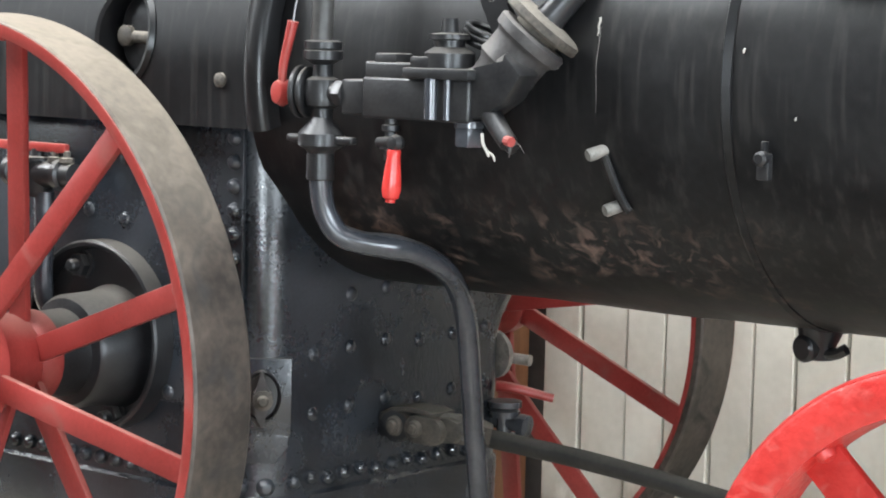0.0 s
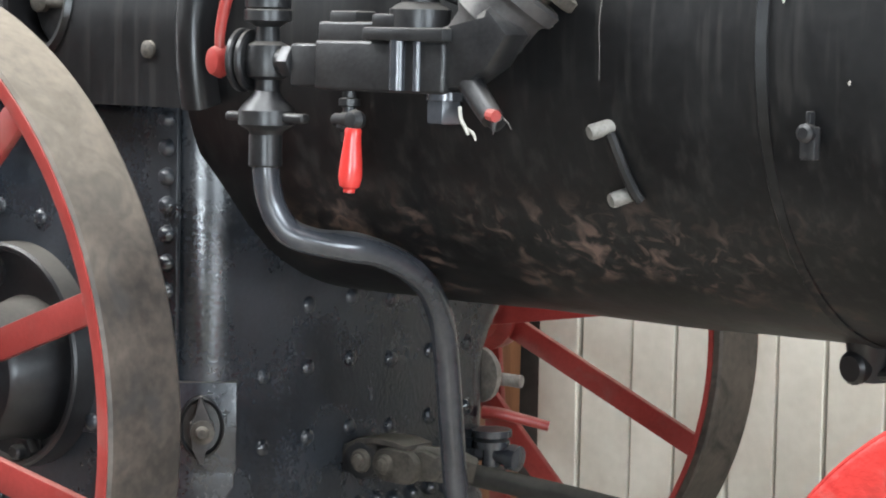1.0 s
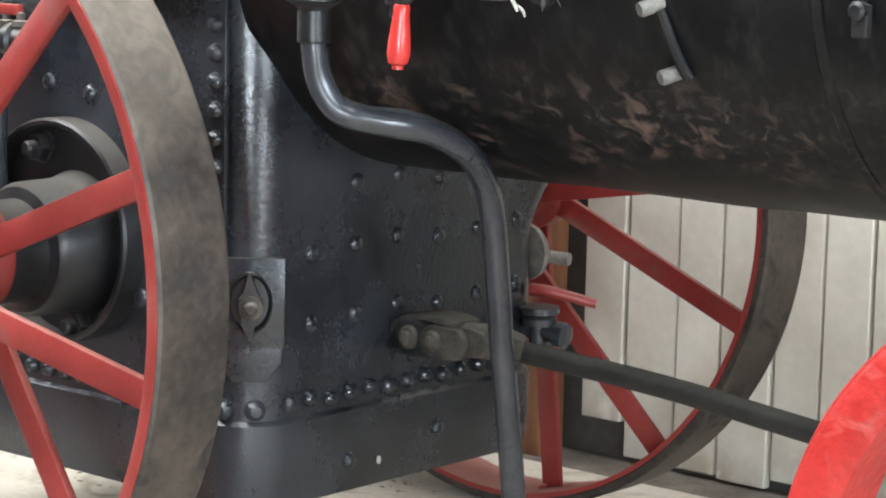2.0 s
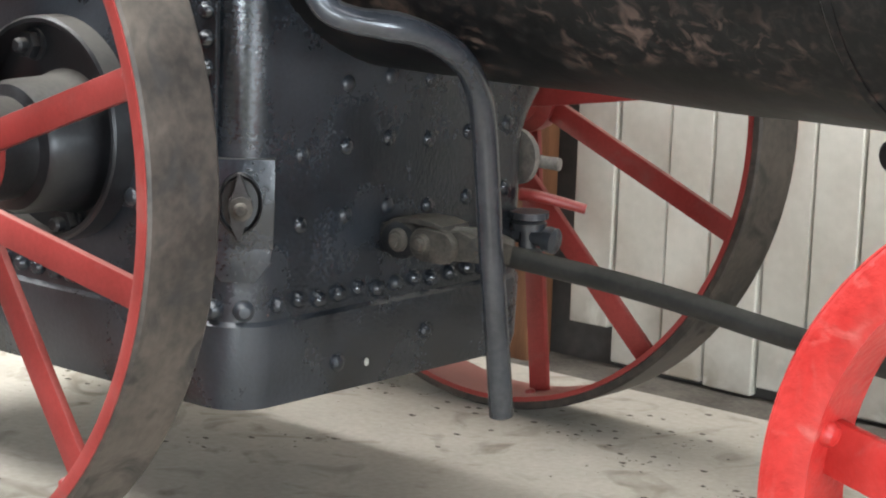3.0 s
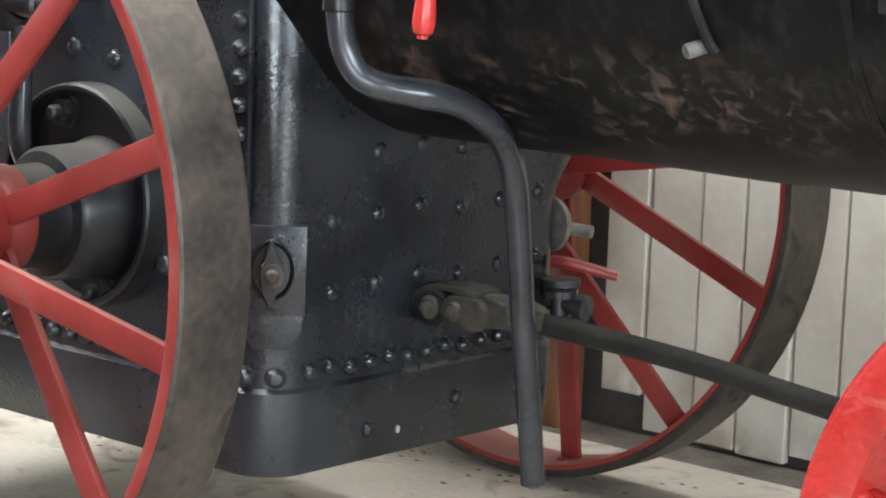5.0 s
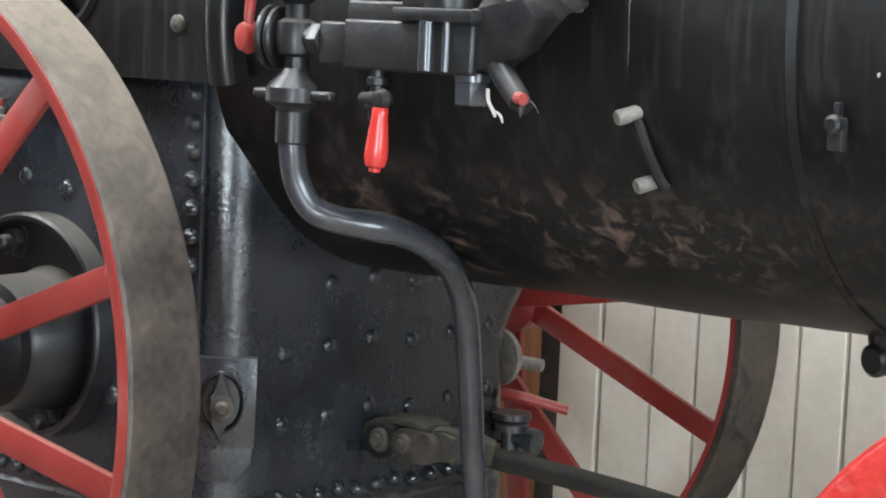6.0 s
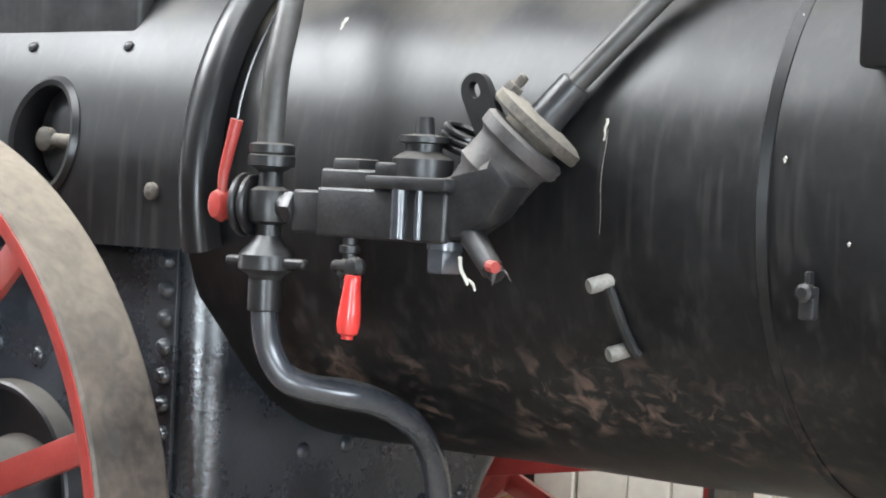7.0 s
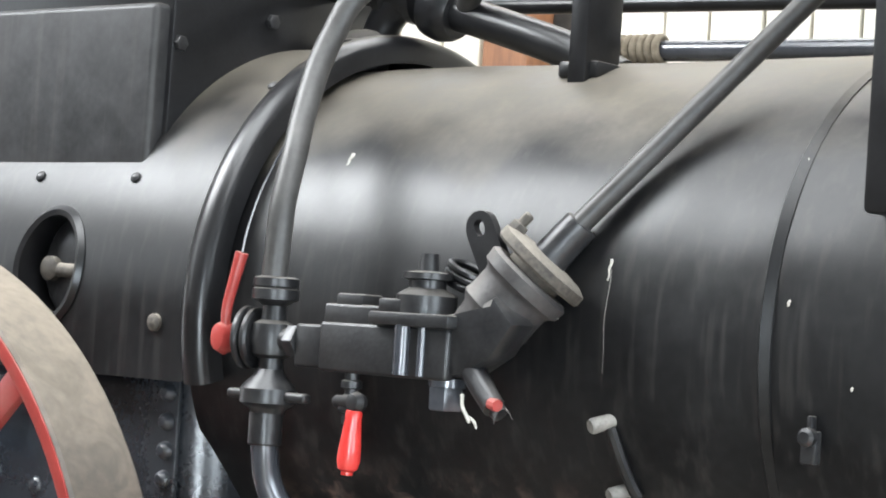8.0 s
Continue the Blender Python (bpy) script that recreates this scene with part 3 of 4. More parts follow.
# ---- wheels ----
def wheel(name, label, R, width, lip, web, n, phase, hub_r, hub_in, hub_out, spoke_w, paint, tread, tread_name, spoke_t=0.016, face=False, inset=0.0):
    """Spoked wheel with its axle along y; -y is the outer side. The pieces are parts of one wheel part."""
    h = width / 2
    bm = bmesh.new()
    prof = [(R - lip, -h), (R - 0.004, -h), (R, -h + 0.006), (R, h - 0.006), (R - 0.004, h), (R - lip, h)]
    w = new(name)
    w.parent = engine
    tagged(w, label)

    def ring(profile):
        b = bmesh.new()
        rr = []
        for k in range(120):
            a = 2 * math.pi * k / 120
            rr.append([b.verts.new((r * math.cos(a), y, r * math.sin(a))) for r, y in profile])
        for k in range(120):
            p, q_ = rr[k], rr[(k + 1) % 120]
            for j in range(len(profile)):
                b.faces.new((p[j], p[(j + 1) % len(profile)], q_[(j + 1) % len(profile)], q_[j]))
        return b

    part(tread_name, ring(prof), tread, w, "", 30)
    if face:
        part("rim", ring([(R - lip - 0.001, -h - 0.004), (R - 0.012, -h - 0.004), (R - 0.006, -h - 0.001), (R - 0.006, -h + 0.004), (R - lip - 0.012, -h + 0.004), (R - lip - 0.012, h - 0.002), (R - lip - 0.03, h - 0.002), (R - lip - 0.03, -h + 0.002), (R - lip - 0.012, -h - 0.003)]), paint, w, "", 30)
    else:
        part("rim", ring([(R - lip - web, -h + 0.002), (R - lip - 0.001, -h - 0.003), (R - 0.005, -h - 0.003), (R - 0.005, -h + 0.0), (R - lip - 0.001, -h + 0.001), (R - lip - 0.001, h + 0.002), (R - lip - web, h + 0.002)]), paint, w, "", 30)
    b = bmesh.new()
    lathe(b, [(hub_r * 0.45, -hub_out - 0.07), (hub_r * 0.62, -hub_out - 0.06), (hub_r * 0.70, -hub_out - 0.03), (hub_r * 0.95, -hub_out), (hub_r, -hub_out + 0.02), (hub_r, -hub_out + 0.05), (hub_r * 0.72, -hub_out + 0.07),
              (hub_r * 0.62, hub_in - 0.07), (hub_r * 0.66, hub_in - 0.06), (hub_r * 0.66, hub_in - 0.02), (hub_r * 0.5, hub_in)], 40, axis((0, 0, 0), (0, 1, 0)))
    part("hub", b, paint, w)
    for k in range(n):
        a = radians(phase + 360 * k / n)
        outer = k % 2 == 0
        y_hub = -hub_out + 0.03 if outer else hub_in - 0.03 - inset
        y_rim = 0.004 if face else -0.018 if outer else 0.018 - inset
        d = Vector((math.cos(a), 0, math.sin(a)))
        side = Vector((-math.sin(a), 0, math.cos(a)))
        p0 = d * hub_r * (0.70 if outer else 0.55) + Vector((0, y_hub, 0))
        p1 = d * (R - lip - web * 0.3) + Vector((0, y_rim, 0))
        b = bmesh.new()
        vs = []
        for p, ww in ((p0, spoke_w * 1.04), (p1, spoke_w * 0.98)):
            for sx, sy in ((-1, -1), (1, -1), (1, 1), (-1, 1)):
                vs.append(b.verts.new(p + side * sx * ww / 2 + Vector((0, sy * spoke_t / 2, 0))))
        b.faces.new(vs[:4]), b.faces.new(vs[4:])
        for i in range(4):
            b.faces.new((vs[i], vs[(i + 1) % 4], vs[4 + (i + 1) % 4], vs[4 + i]))
        bmesh.ops.bevel(b, geom=b.edges[:], offset=0.0025, segments=2, profile=0.5, affect="EDGES")
        part("spoke", b, paint, w)
        b = bmesh.new()
        m = axis(d * (R - lip - web - (0.03 if face else 0.0) + 0.001) + Vector((0, (-0.0 if face else y_rim + (0.035 if outer else -0.035)), 0)) + side * (0.0 if face else 0.0), -d)
        if face:
            e = d * math.cos(0.055) + side * (-math.sin(0.055))
            m = axis(e * (R - lip - 0.031) + Vector((0, -0.020, 0)), -e)
        lathe(b, [(0.017, -0.004), (0.017, 0.004), (0.013, 0.012), (0.006, 0.015), (0, 0.0155)] if face else [(0.013, -0.004), (0.013, 0.003), (0.010, 0.009), (0, 0.012)], 14, m)
        part("rivet", b, paint, w)
    return w


near = wheel("rear_wheel", "large red spoked wheel with a worn grey steel tyre", 0.70, 0.146, 0.018, 0.012, 12, 18, 0.145, 0.165, 0.085, 0.050, M_RED, M_TYRE, "tyre", inset=0.04)
near.matrix_basis = OFF @ Matrix.Translation((AX, -0.812, AZ)) @ Matrix.Rotation(radians(30), 4, "Y")
far = wheel("rear_wheel", "large red spoked wheel with a dirty brown steel tyre", 0.70, 0.146, 0.018, 0.012, 12, 18, 0.088, 0.165, 0.085, 0.050, M_RED, M_TYRE, "tyre")
far.matrix_basis = OFF @ Matrix.Translation((AX, 0.832, AZ)) @ Matrix.Rotation(math.pi, 4, "Z") @ Matrix.Rotation(radians(-3.5), 4, "Y")
front = wheel("front_wheel", "smaller bright red spoked wheel with a deep rim", 0.46, 0.10, 0.042, 0.0, 10, 23, 0.09, 0.07, 0.07, 0.075, M_BRIGHT, M_BRIGHT, "tyre", 0.018, True)
front.matrix_basis = OFF @ Matrix.Translation((1.745, -0.65, 0.46)) @ Matrix.Rotation(radians(-2.7), 4, "Y")
copy_thing(front, OFF @ Matrix.Translation((1.745, 0.65, 0.46)) @ Matrix.Rotation(math.pi, 4, "Z"))
bm = bmesh.new()
tube(bm, [(1.745, -0.76, 0.46), (1.745, 0.76, 0.46)], 0.035, 16)
box(bm, 1.69, 1.80, -0.5, 0.5, 0.42, 0.50, 0.01)
lathe(bm, [(0.16, 0.50), (0.16, 0.54), (0.05, 0.56), (0.05, 0.74), (0.2, 0.80), (0.22, 0.88)], 32, Matrix.Translation((1.745, 0, 0)))
on("front_axle", bm, M_BLACK, None, "black front axle and turntable")

# ---- tow bar from the firebox to the front axle ----
bm = bmesh.new()
tube(bm, [(0.20, 0.05, 0.527), (0.60, 0.03, 0.512), (1.075, 0.0, 0.476), (1.72, -0.03, 0.455)], 0.0205, 18, 8, 0.03)
on("tow_bar", bm, M_BAR, None, "dusty black round tow bar")
FLAT = Matrix.Rotation(math.pi / 2, 4, "X")
bm = bmesh.new()
prism(bm, stadium(0.010, 0.033, 10), 0.026, Matrix.Translation((0.108, -0.052, 0.545)) @ FLAT, 0.007)
box(bm, 0.058, 0.130, -0.075, 0.02, 0.515, 0.572, 0.010)
clevis = on("clevis", bm, M_BOSS, None, "dusty black clevis lug on the throat plate")
bm = bmesh.new()
tube(bm, [(0.172, -0.055, 0.548), (0.205, -0.030, 0.549), (0.240, 0.0, 0.545), (0.285, 0.035, 0.535)], lambda u: 0.036 - 0.013 * u, 14, 5, 0.5)
prism(bm, stadium(0.022, 0.030, 8), 0.022, Matrix.Translation((0.196, -0.066, 0.547)) @ FLAT, 0.005)
prism(bm, [(0.0, -0.028), (0.05, -0.022), (0.066, 0.0), (0.058, 0.022), (0.03, 0.030), (0.0, 0.026)], 0.02, Matrix.Translation((0.215, -0.045, 0.548)) @ FLAT, 0.006)
on("fork", bm, M_RUST, clevis, "rusty forked rod end caked with dust")
bm = bmesh.new()
line = [(0.066, 0.553), (0.078, 0.574), (0.100, 0.585), (0.140, 0.590), (0.185, 0.590), (0.215, 0.584)]
prism(bm, line + [(u, v - 0.009) for u, v in reversed(line)], 0.075, Matrix.Translation((0, -0.002, 0)) @ FLAT, 0.002)
on("strap", bm, M_RUST, clevis, "bent flat strap over the joint, covered with dust")
for x, y, z, k in ((0.113, -0.076, 0.546, 1.0), (0.178, -0.086, 0.549, 0.85)):
    bm = bmesh.new()
    lathe(bm, [(0.022 * k, -0.02), (0.022 * k, 0.006), (0.018 * k, 0.011), (0.013 * k, 0.012), (0.011 * k, 0.019), (0, 0.021)], 18, axis((x, y, z), (0, -1, 0)))
    on("pin", bm, M_RUST, clevis)

# ---- cock and plug at the far corner ----
bm = bmesh.new()
lathe(bm, [(0.030, 0), (0.030, 0.012), (0.018, 0.016), (0.018, 0.05), (0.036, 0.052), (0.036, 0.066), (0.028, 0.07), (0.04, 0.075), (0.04, 0.088), (0, 0.09)], 22, Matrix.Translation((0.085, 0.335, 0.463)))
tube(bm, [(0.05, 0.335, 0.505), (0.135, 0.345, 0.50)], 0.019, 14)
lathe(bm, [(0.026, 0), (0.026, 0.02), (0.018, 0.024), (0, 0.024)], 16, axis((0.125, 0.343, 0.50), (1, 0.1, -0.1)))
drain = on("drain_cock", bm, M_PIPE, None, "dusty grey drain cock")
bm = bmesh.new()
tube(bm, [(0.062, 0.335, 0.582), (0.10, 0.35, 0.580), (0.175, 0.40, 0.560)], lambda u: 0.013 - 0.003 * u, 12)
on("lever", bm, M_RED, drain, "red painted lever")
bm = bmesh.new()
lathe(bm, [(0.056, 0), (0.056, 0.012), (0.046, 0.024), (0.03, 0.03), (0.018, 0.032), (0.016, 0.05), (0, 0.052)], 24, axis((TX - 0.055, FY, 0.645), (0.1, 1, 0)))
tube(bm, [(0.01, FY + 0.04, 0.635), (0.075, FY + 0.055, 0.632)], 0.013, 12)
on("washout_plug", bm, M_CHALK, None, "dusty brown washout plug")

# ---- saddle and pipework on top ----
bm = bmesh.new()
box(bm, -1.1, -0.126, -0.433, -0.22, 1.50, 1.832, 0.012, 4)
on("saddle_box", bm, M_SADDLE, None, "black iron saddle box on the firebox top")
bm = bmesh.new()
box(bm, -1.1, -0.116, -0.40, 0.13, 1.6, 2.15, 0.006)
cyl = on("cylinder_block", bm, M_BLACK, None, "black cylinder block")
for y, z in ((-0.385, 1.765), (-0.16, 1.835)):
    bm = bmesh.new()
    prism(bm, hexagon(0.014), 0.012, axis((-0.116, y, z), (1, 0, 0)), 0.002)
    on("bolt", bm, M_IRON, cyl)
bm = bmesh.new()
tube(bm, [(-0.12, 0.0, 1.93), (0.0, 0.0, 1.915), (0.12, 0.0, 1.885), (0.30, 0.0, 1.835), (0.46, 0.0, 1.785), (0.56, 0.0, 1.74)], 0.033, 20, 6)
lathe(bm, [(0.05, 0), (0.05, 0.02), (0.04, 0.025), (0.04, 0.07), (0.05, 0.075), (0.05, 0.095), (0.033, 0.1)], 24, axis((0.02, 0.0, 1.912), (1, 0, -0.2)))
steam_pipe = on("steam_pipe", bm, M_BLACK, None, "thick black steam pipe")
bm = bmesh.new()
tube(bm, [(0.20, 0.0, 1.880), (0.12, 0.0, 1.900), (0.055, 0.0, 1.888), (0.015, 0.0, 1.845), (-0.010, 0.0, 1.770)], 0.034, 18, 6, 0.12)
on("elbow", bm, M_BLACK, steam_pipe, "black elbow bending down to the boiler")
bm = bmesh.new()
lathe(bm, [(0.045, -0.035), (0.056, -0.028), (0.060, 0.0), (0.054, 0.022), (0.046, 0.034)], 24, axis((0.165, 0.0, 1.872), (1, 0, -0.28)))
on("coupling", bm, M_BOSS, steam_pipe, "dusty brown pipe coupling")
bm = bmesh.new()
lathe(bm, [(0.085, 0), (0.085, 0.014), (0.06, 0.020), (0.048, 0.036), (0.036, 0.04)], 28, Matrix.Translation((-0.012, 0, 1.797)))
on("flange", bm, M_BOSS, steam_pipe, "round flange thick with dust")
bm = bmesh.new()
box(bm, 0.605, 0.640, -0.213, -0.118, 1.69, 2.12, 0.004)
box(bm, 0.575, 0.655, -0.20, -0.10, 1.715, 1.742, 0.006)
on("stay_bracket", bm, M_BLACK, None, "upright flat black bracket on the barrel")
bm = bmesh.new()
tube(bm, [(0.40, 0.10, 1.803), (2.0, 0.10, 1.772)], 0.0185, 16)
rail = on("valve_rod", bm, M_PIPE, None, "grey rod running along the boiler top")
bm = bmesh.new()
tube(bm, [(0.485 + 0.09 * k / 40, 0.10 + 0.024 * math.cos(k * 0.9), 1.800 + 0.024 * math.sin(k * 0.9)) for k in range(41)], 0.007, 8, 3)
on("wrapping", bm, M_ROPE, rail, "old rope wrapped round the rod")
bm = bmesh.new()
tube(bm, [(-0.10, 0.20, 1.915), (2.0, 0.20, 1.862)], 0.015, 14)
on("upper_rod", bm, M_BLACK, None, "thin black rod above the boiler")
bm = bmesh.new()
box(bm, 1.297, 1.75, -0.47, -0.08, 1.487, 2.2, 0.008)
on("slide_frame", bm, M_BLACK, None, "black iron frame on the smokebox end")

# ---- injector on the near side of the barrel ----
bm = bmesh.new()
box(bm, 0.383, 0.446, -0.567, -0.497, 1.226, 1.292, 0.005, 3)
box(bm, 0.436, 0.690, -0.570, -0.495, 1.222, 1.298, 0.006, 3)
box(bm, 0.440, 0.560, -0.567, -0.498, 1.290, 1.326, 0.005, 3)
prism(bm, [(0.66, 1.224), (0.715, 1.232), (0.765, 1.262), (0.80, 1.31), (0.76, 1.35), (0.70, 1.31), (0.66, 1.298)], 0.062, Matrix.Translation((0, -0.500, 0)) @ Matrix.Rotation(math.pi / 2, 4, "X"), 0.012)
box(bm, 0.46, 0.66, -0.52, -0.43, 1.235, 1.29, 0.004)
injector = on("injector_body", bm, M_IRON, None, "dusty black cast injector body")
bm = bmesh.new()
box(bm, 0.545, 0.70, -0.585, -0.505, 1.298, 1.318, 0.004)
box(bm, 0.462, 0.515, -0.565, -0.515, 1.322, 1.342, 0.004)
box(bm, 0.555, 0.60, -0.575, -0.535, 1.316, 1.338, 0.004)
on("flange_plate", bm, M_IRON, injector, "bolted flange plate")
for x, r0 in ((0.606, 0.013), (0.643, 0.006)):
    bm = bmesh.new()
    tube(bm, [(x, -0.572, 1.226), (x, -0.572, 1.30)], r0, 12)
    on("stud", bm, M_PIPE, injector, "bright worn stud")
bm = bmesh.new()
lathe(bm, [(0.046, 0), (0.046, 0.045), (0.036, 0.052), (0.028, 0.056), (0.028, 0.068), (0.038, 0.070), (0.038, 0.079), (0.016, 0.082), (0.013, 0.108), (0, 0.108)], 20, Matrix.Translation((0.612, -0.53, 1.30)))
on("valve_cap", bm, M_IRON, injector, "dusty valve cap and spindle")
bm = bmesh.new()
for k in range(3):
    tube(bm, [(0.650 + (0.045 - 0.006 * k) * math.cos(a), -0.475 + 0.03 * math.sin(a), 1.362 + 0.012 * k - 0.014 * math.cos(a)) for a in [2 * math.pi * i / 16 for i in range(17)]], 0.006, 8, 2)
on("coil", bm, M_BLACK, injector, "small coil of black wire")
# angled delivery barrel
D = Vector((0.127, 0.070, 0.172)).normalized()
root = Vector((0.692, -0.522, 1.280))
bm = bmesh.new()
lathe(bm, [(0.020, -0.030), (0.036, -0.015), (0.045, 0.010), (0.049, 0.042), (0.056, 0.050), (0.060, 0.056), (0.058, 0.066), (0.058, 0.098), (0.061, 0.104), (0.069, 0.110), (0.071, 0.128), (0.064, 0.134)], 36, axis(root, D))
tube(bm, [root + Vector((-0.05, 0.0, 0.0)), root + Vector((-0.005, 0.0, 0.012)), root + D * 0.05], 0.036, 18)
barrel_a = on("delivery_barrel", bm, M_CAST, injector, "pale dusty cast delivery branch")
bm = bmesh.new()
lathe(bm, [(0.045, 0.134), (0.045, 0.146), (0.076, 0.146), (0.079, 0.150), (0.079, 0.164), (0.064, 0.170), (0.034, 0.172)], 30, axis(root, D))
gland = on("gland", bm, M_RUST, injector, "dusty brown gland flange")
bm = bmesh.new()
lathe(bm, [(0.030, 0.168), (0.028, 0.18), (0.027, 0.238), (0.024, 0.241), (0.017, 0.241)], 24, axis(root, D))
on("socket", bm, M_IRON, injector, "black pipe socket")
side = D.cross(Vector((0.64, -0.77, 0))).normalized()
for s in (-1, 1):
    bm = bmesh.new()
    m = axis(root + D * 0.166 + side * 0.064 * s, D)
    prism(bm, hexagon(0.014), 0.014, m, 0.002)
    lathe(bm, [(0.008, 0.0), (0.008, 0.03), (0.005, 0.033), (0, 0.033)], 10, m)
    on("nut", bm, M_RUST, injector)
bm = bmesh.new()
for k, c in enumerate(((0.694, 1.420), )):
    m = Matrix.Translation((c[0] + 0.0, -0.485, c[1])) @ Matrix.Rotation(radians(62), 4, "Y") @ Matrix.Rotation(math.pi / 2, 4, "X")
    outer, inner = stadium(0.035, 0.026), stadium(0.004, 0.009)
    vo = [[bm.verts.new(m @ Vector((u, v, h))) for u, v in outer] for h in (0, 0.014)]
    vi = [[bm.verts.new(m @ Vector((u - 0.035, v, h))) for u, v in inner] for h in (0, 0.014)]
    nn = len(outer)
    for i in range(nn):
        j = (i + 1) % nn
        bm.faces.new((vo[0][i], vo[0][j], vo[1][j], vo[1][i]))
        bm.faces.new((vi[0][i], vi[0][j], vi[1][j], vi[1][i]))
        for h in (0, 1):
            bm.faces.new((vo[h][i], vo[h][j], vi[h][j], vi[h][i]))
on("eye_lug", bm, M_BLACK, injector, "black lug with an eye")
bm = bmesh.new()
tube(bm, [root + D * 0.20, (0.825, -0.46, 1.455), (1.095, -0.29, 1.810), (1.305, -0.160, 2.085)], 0.0165, 16, 3)
on("delivery_rod", bm, M_DULL, None, "slanting grey rod")
# lower stubs
bm = bmesh.new()
lathe(bm, [(0.030, 0), (0.030, 0.012), (0.024, 0.014)], 18, axis((0.668, -0.535, 1.225), (0, 0, -1)))
prism(bm, hexagon(0.028), 0.036, axis((0.668, -0.535, 1.214), (0, 0, -1)), 0.003)
on("hex_plug", bm, M_PIPE, injector, "grey hexagon plug")
bm = bmesh.new()
tube(bm, [(0.715, -0.54, 1.245), (0.735, -0.545, 1.223), (0.772, -0.555, 1.190)], lambda u: 0.020 - 0.003 * u, 14, 4)
lathe(bm, [(0.013, 0), (0.013, 0.01), (0, 0.012)], 10, axis((0.778, -0.556, 1.187), (0.6, 0, -0.5)))
on("drain_stub", bm, M_IRON, injector, "dusty drain stub")
bm = bmesh.new()
tube(bm, [(0.774, -0.565, 1.196), (0.79, -0.57, 1.194)], 0.009, 10)
on("stub_end", bm, M_RED, injector, "red painted tip")
for pts, mat_, r0 in (([(0.716, -0.56, 1.205), (0.720, -0.563, 1.188), (0.731, -0.566, 1.176), (0.738, -0.567, 1.166)], M_RAG, 0.0045), ([(0.727, -0.56, 1.175), (0.742, -0.562, 1.168), (0.748, -0.563, 1.158)], M_RAG, 0.003),
                     ([(0.785, -0.565, 1.188), (0.788, -0.57, 1.176), (0.786, -0.57, 1.168)], M_CAST, 0.004), ([(0.800, -0.565, 1.190), (0.810, -0.57, 1.186), (0.818, -0.57, 1.176)], M_CAST, 0.0016)):
    bm = bmesh.new()
    tube(bm, pts, lambda u: r0 * (1 - 0.6 * u), 6, 6, 1.3)
    on("lagging_shred", bm, mat_, injector, "torn scrap of lagging")
# try cock with red handle
bm = bmesh.new()
lathe(bm, [(0.011, 0.0), (0.011, 0.012), (0.016, 0.014), (0.016, 0.024), (0.010, 0.026), (0.010, 0.034), (0.019, 0.040), (0.019, 0.058), (0.012, 0.064), (0.012, 0.078), (0, 0.082)], 16, axis((0.492, -0.55, 1.224), (0, 0, -1)))
tube(bm, [(0.470, -0.555, 1.178), (0.53, -0.575, 1.180)], 0.010, 12)
lathe(bm, [(0.0, -0.016), (0.012, -0.012), (0.016, 0), (0.012, 0.012), (0, 0.016)], 14, axis((0.529, -0.578, 1.180), (0, -1, 0)))
trycock = on("try_cock", bm, M_IRON, injector, "small dusty brass cock")
bm = bmesh.new()
lathe(bm, [(0.011, 0), (0.013, 0.004), (0.0125, 0.012), (0.017, 0.055), (0.018, 0.075), (0.015, 0.088), (0.009, 0.092), (0.009, 0.097), (0, 0.099)], 20, axis((0.528, -0.58, 1.168), (-0.07, 0, -1)))
on("handle", bm, M_LEVER, injector, "glossy red cock handle")

# steam valve at the end of the injector
VX = 0.320
bm = bmesh.new()
lathe(bm, [(0.020, -0.062), (0.020, -0.03), (0.032, -0.024), (0.036, 0), (0.032, 0.024), (0.020, 0.03), (0.018, 0.052), (0.030, 0.06), (0.037, 0.062), (0.037, 0.078), (0.033, 0.08), (0.036, 0.083), (0.036, 0.095), (0.028, 0.098)], 26, Matrix.Translation((VX, -0.55, 1.264)))
tube(bm, [(VX - 0.06, -0.55, 1.264), (0.385, -0.55, 1.264)], 0.020, 18)
prism(bm, hexagon(0.027), 0.022, axis((0.362, -0.55, 1.264), (1, 0, 0)), 0.002)
valve = on("steam_valve", bm, M_IRON, None, "dusty grey iron valve body")
for dx, r in ((-0.028, 0.048), (-0.046, 0.050)):
    bm = bmesh.new()
    lathe(bm, [(r - 0.004, 0), (r, 0.003), (r, 0.009), (r - 0.004, 0.012)], 36, axis((VX + dx, -0.55, 1.264), (-1, -0.25, 0)))
    on("valve_disc", bm, M_IRON, valve, "round valve flange")
bm = bmesh.new()
lathe(bm, [(0, -0.024), (0.018, -0.018), (0.024, 0), (0.018, 0.018), (0, 0.024)], 18, axis((0.240, -0.575, 1.262), (0, -1, 0)) @ Matrix.Diagonal((0.75, 1.15, 1, 1)))
tube(bm, [(0.243, -0.578, 1.270), (0.246, -0.58, 1.31), (0.258, -0.58, 1.355), (0.268, -0.578, 1.396)], lambda u: 0.0075 + 0.003 * u, 14, 6)
on("lever", bm, M_RED, valve, "faded red valve lever")
bm = bmesh.new()
tube(bm, [(0.269, -0.578, 1.396), (0.258, -0.56, 1.43), (0.242, -0.52, 1.495), (0.222, -0.46, 1.565), (0.20, -0.40, 1.62), (0.17, -0.35, 1.65)], 0.0022, 6, 5)
on("pull_wire", bm, M_PIPE, valve, "thin wire from the lever")
bm = bmesh.new()
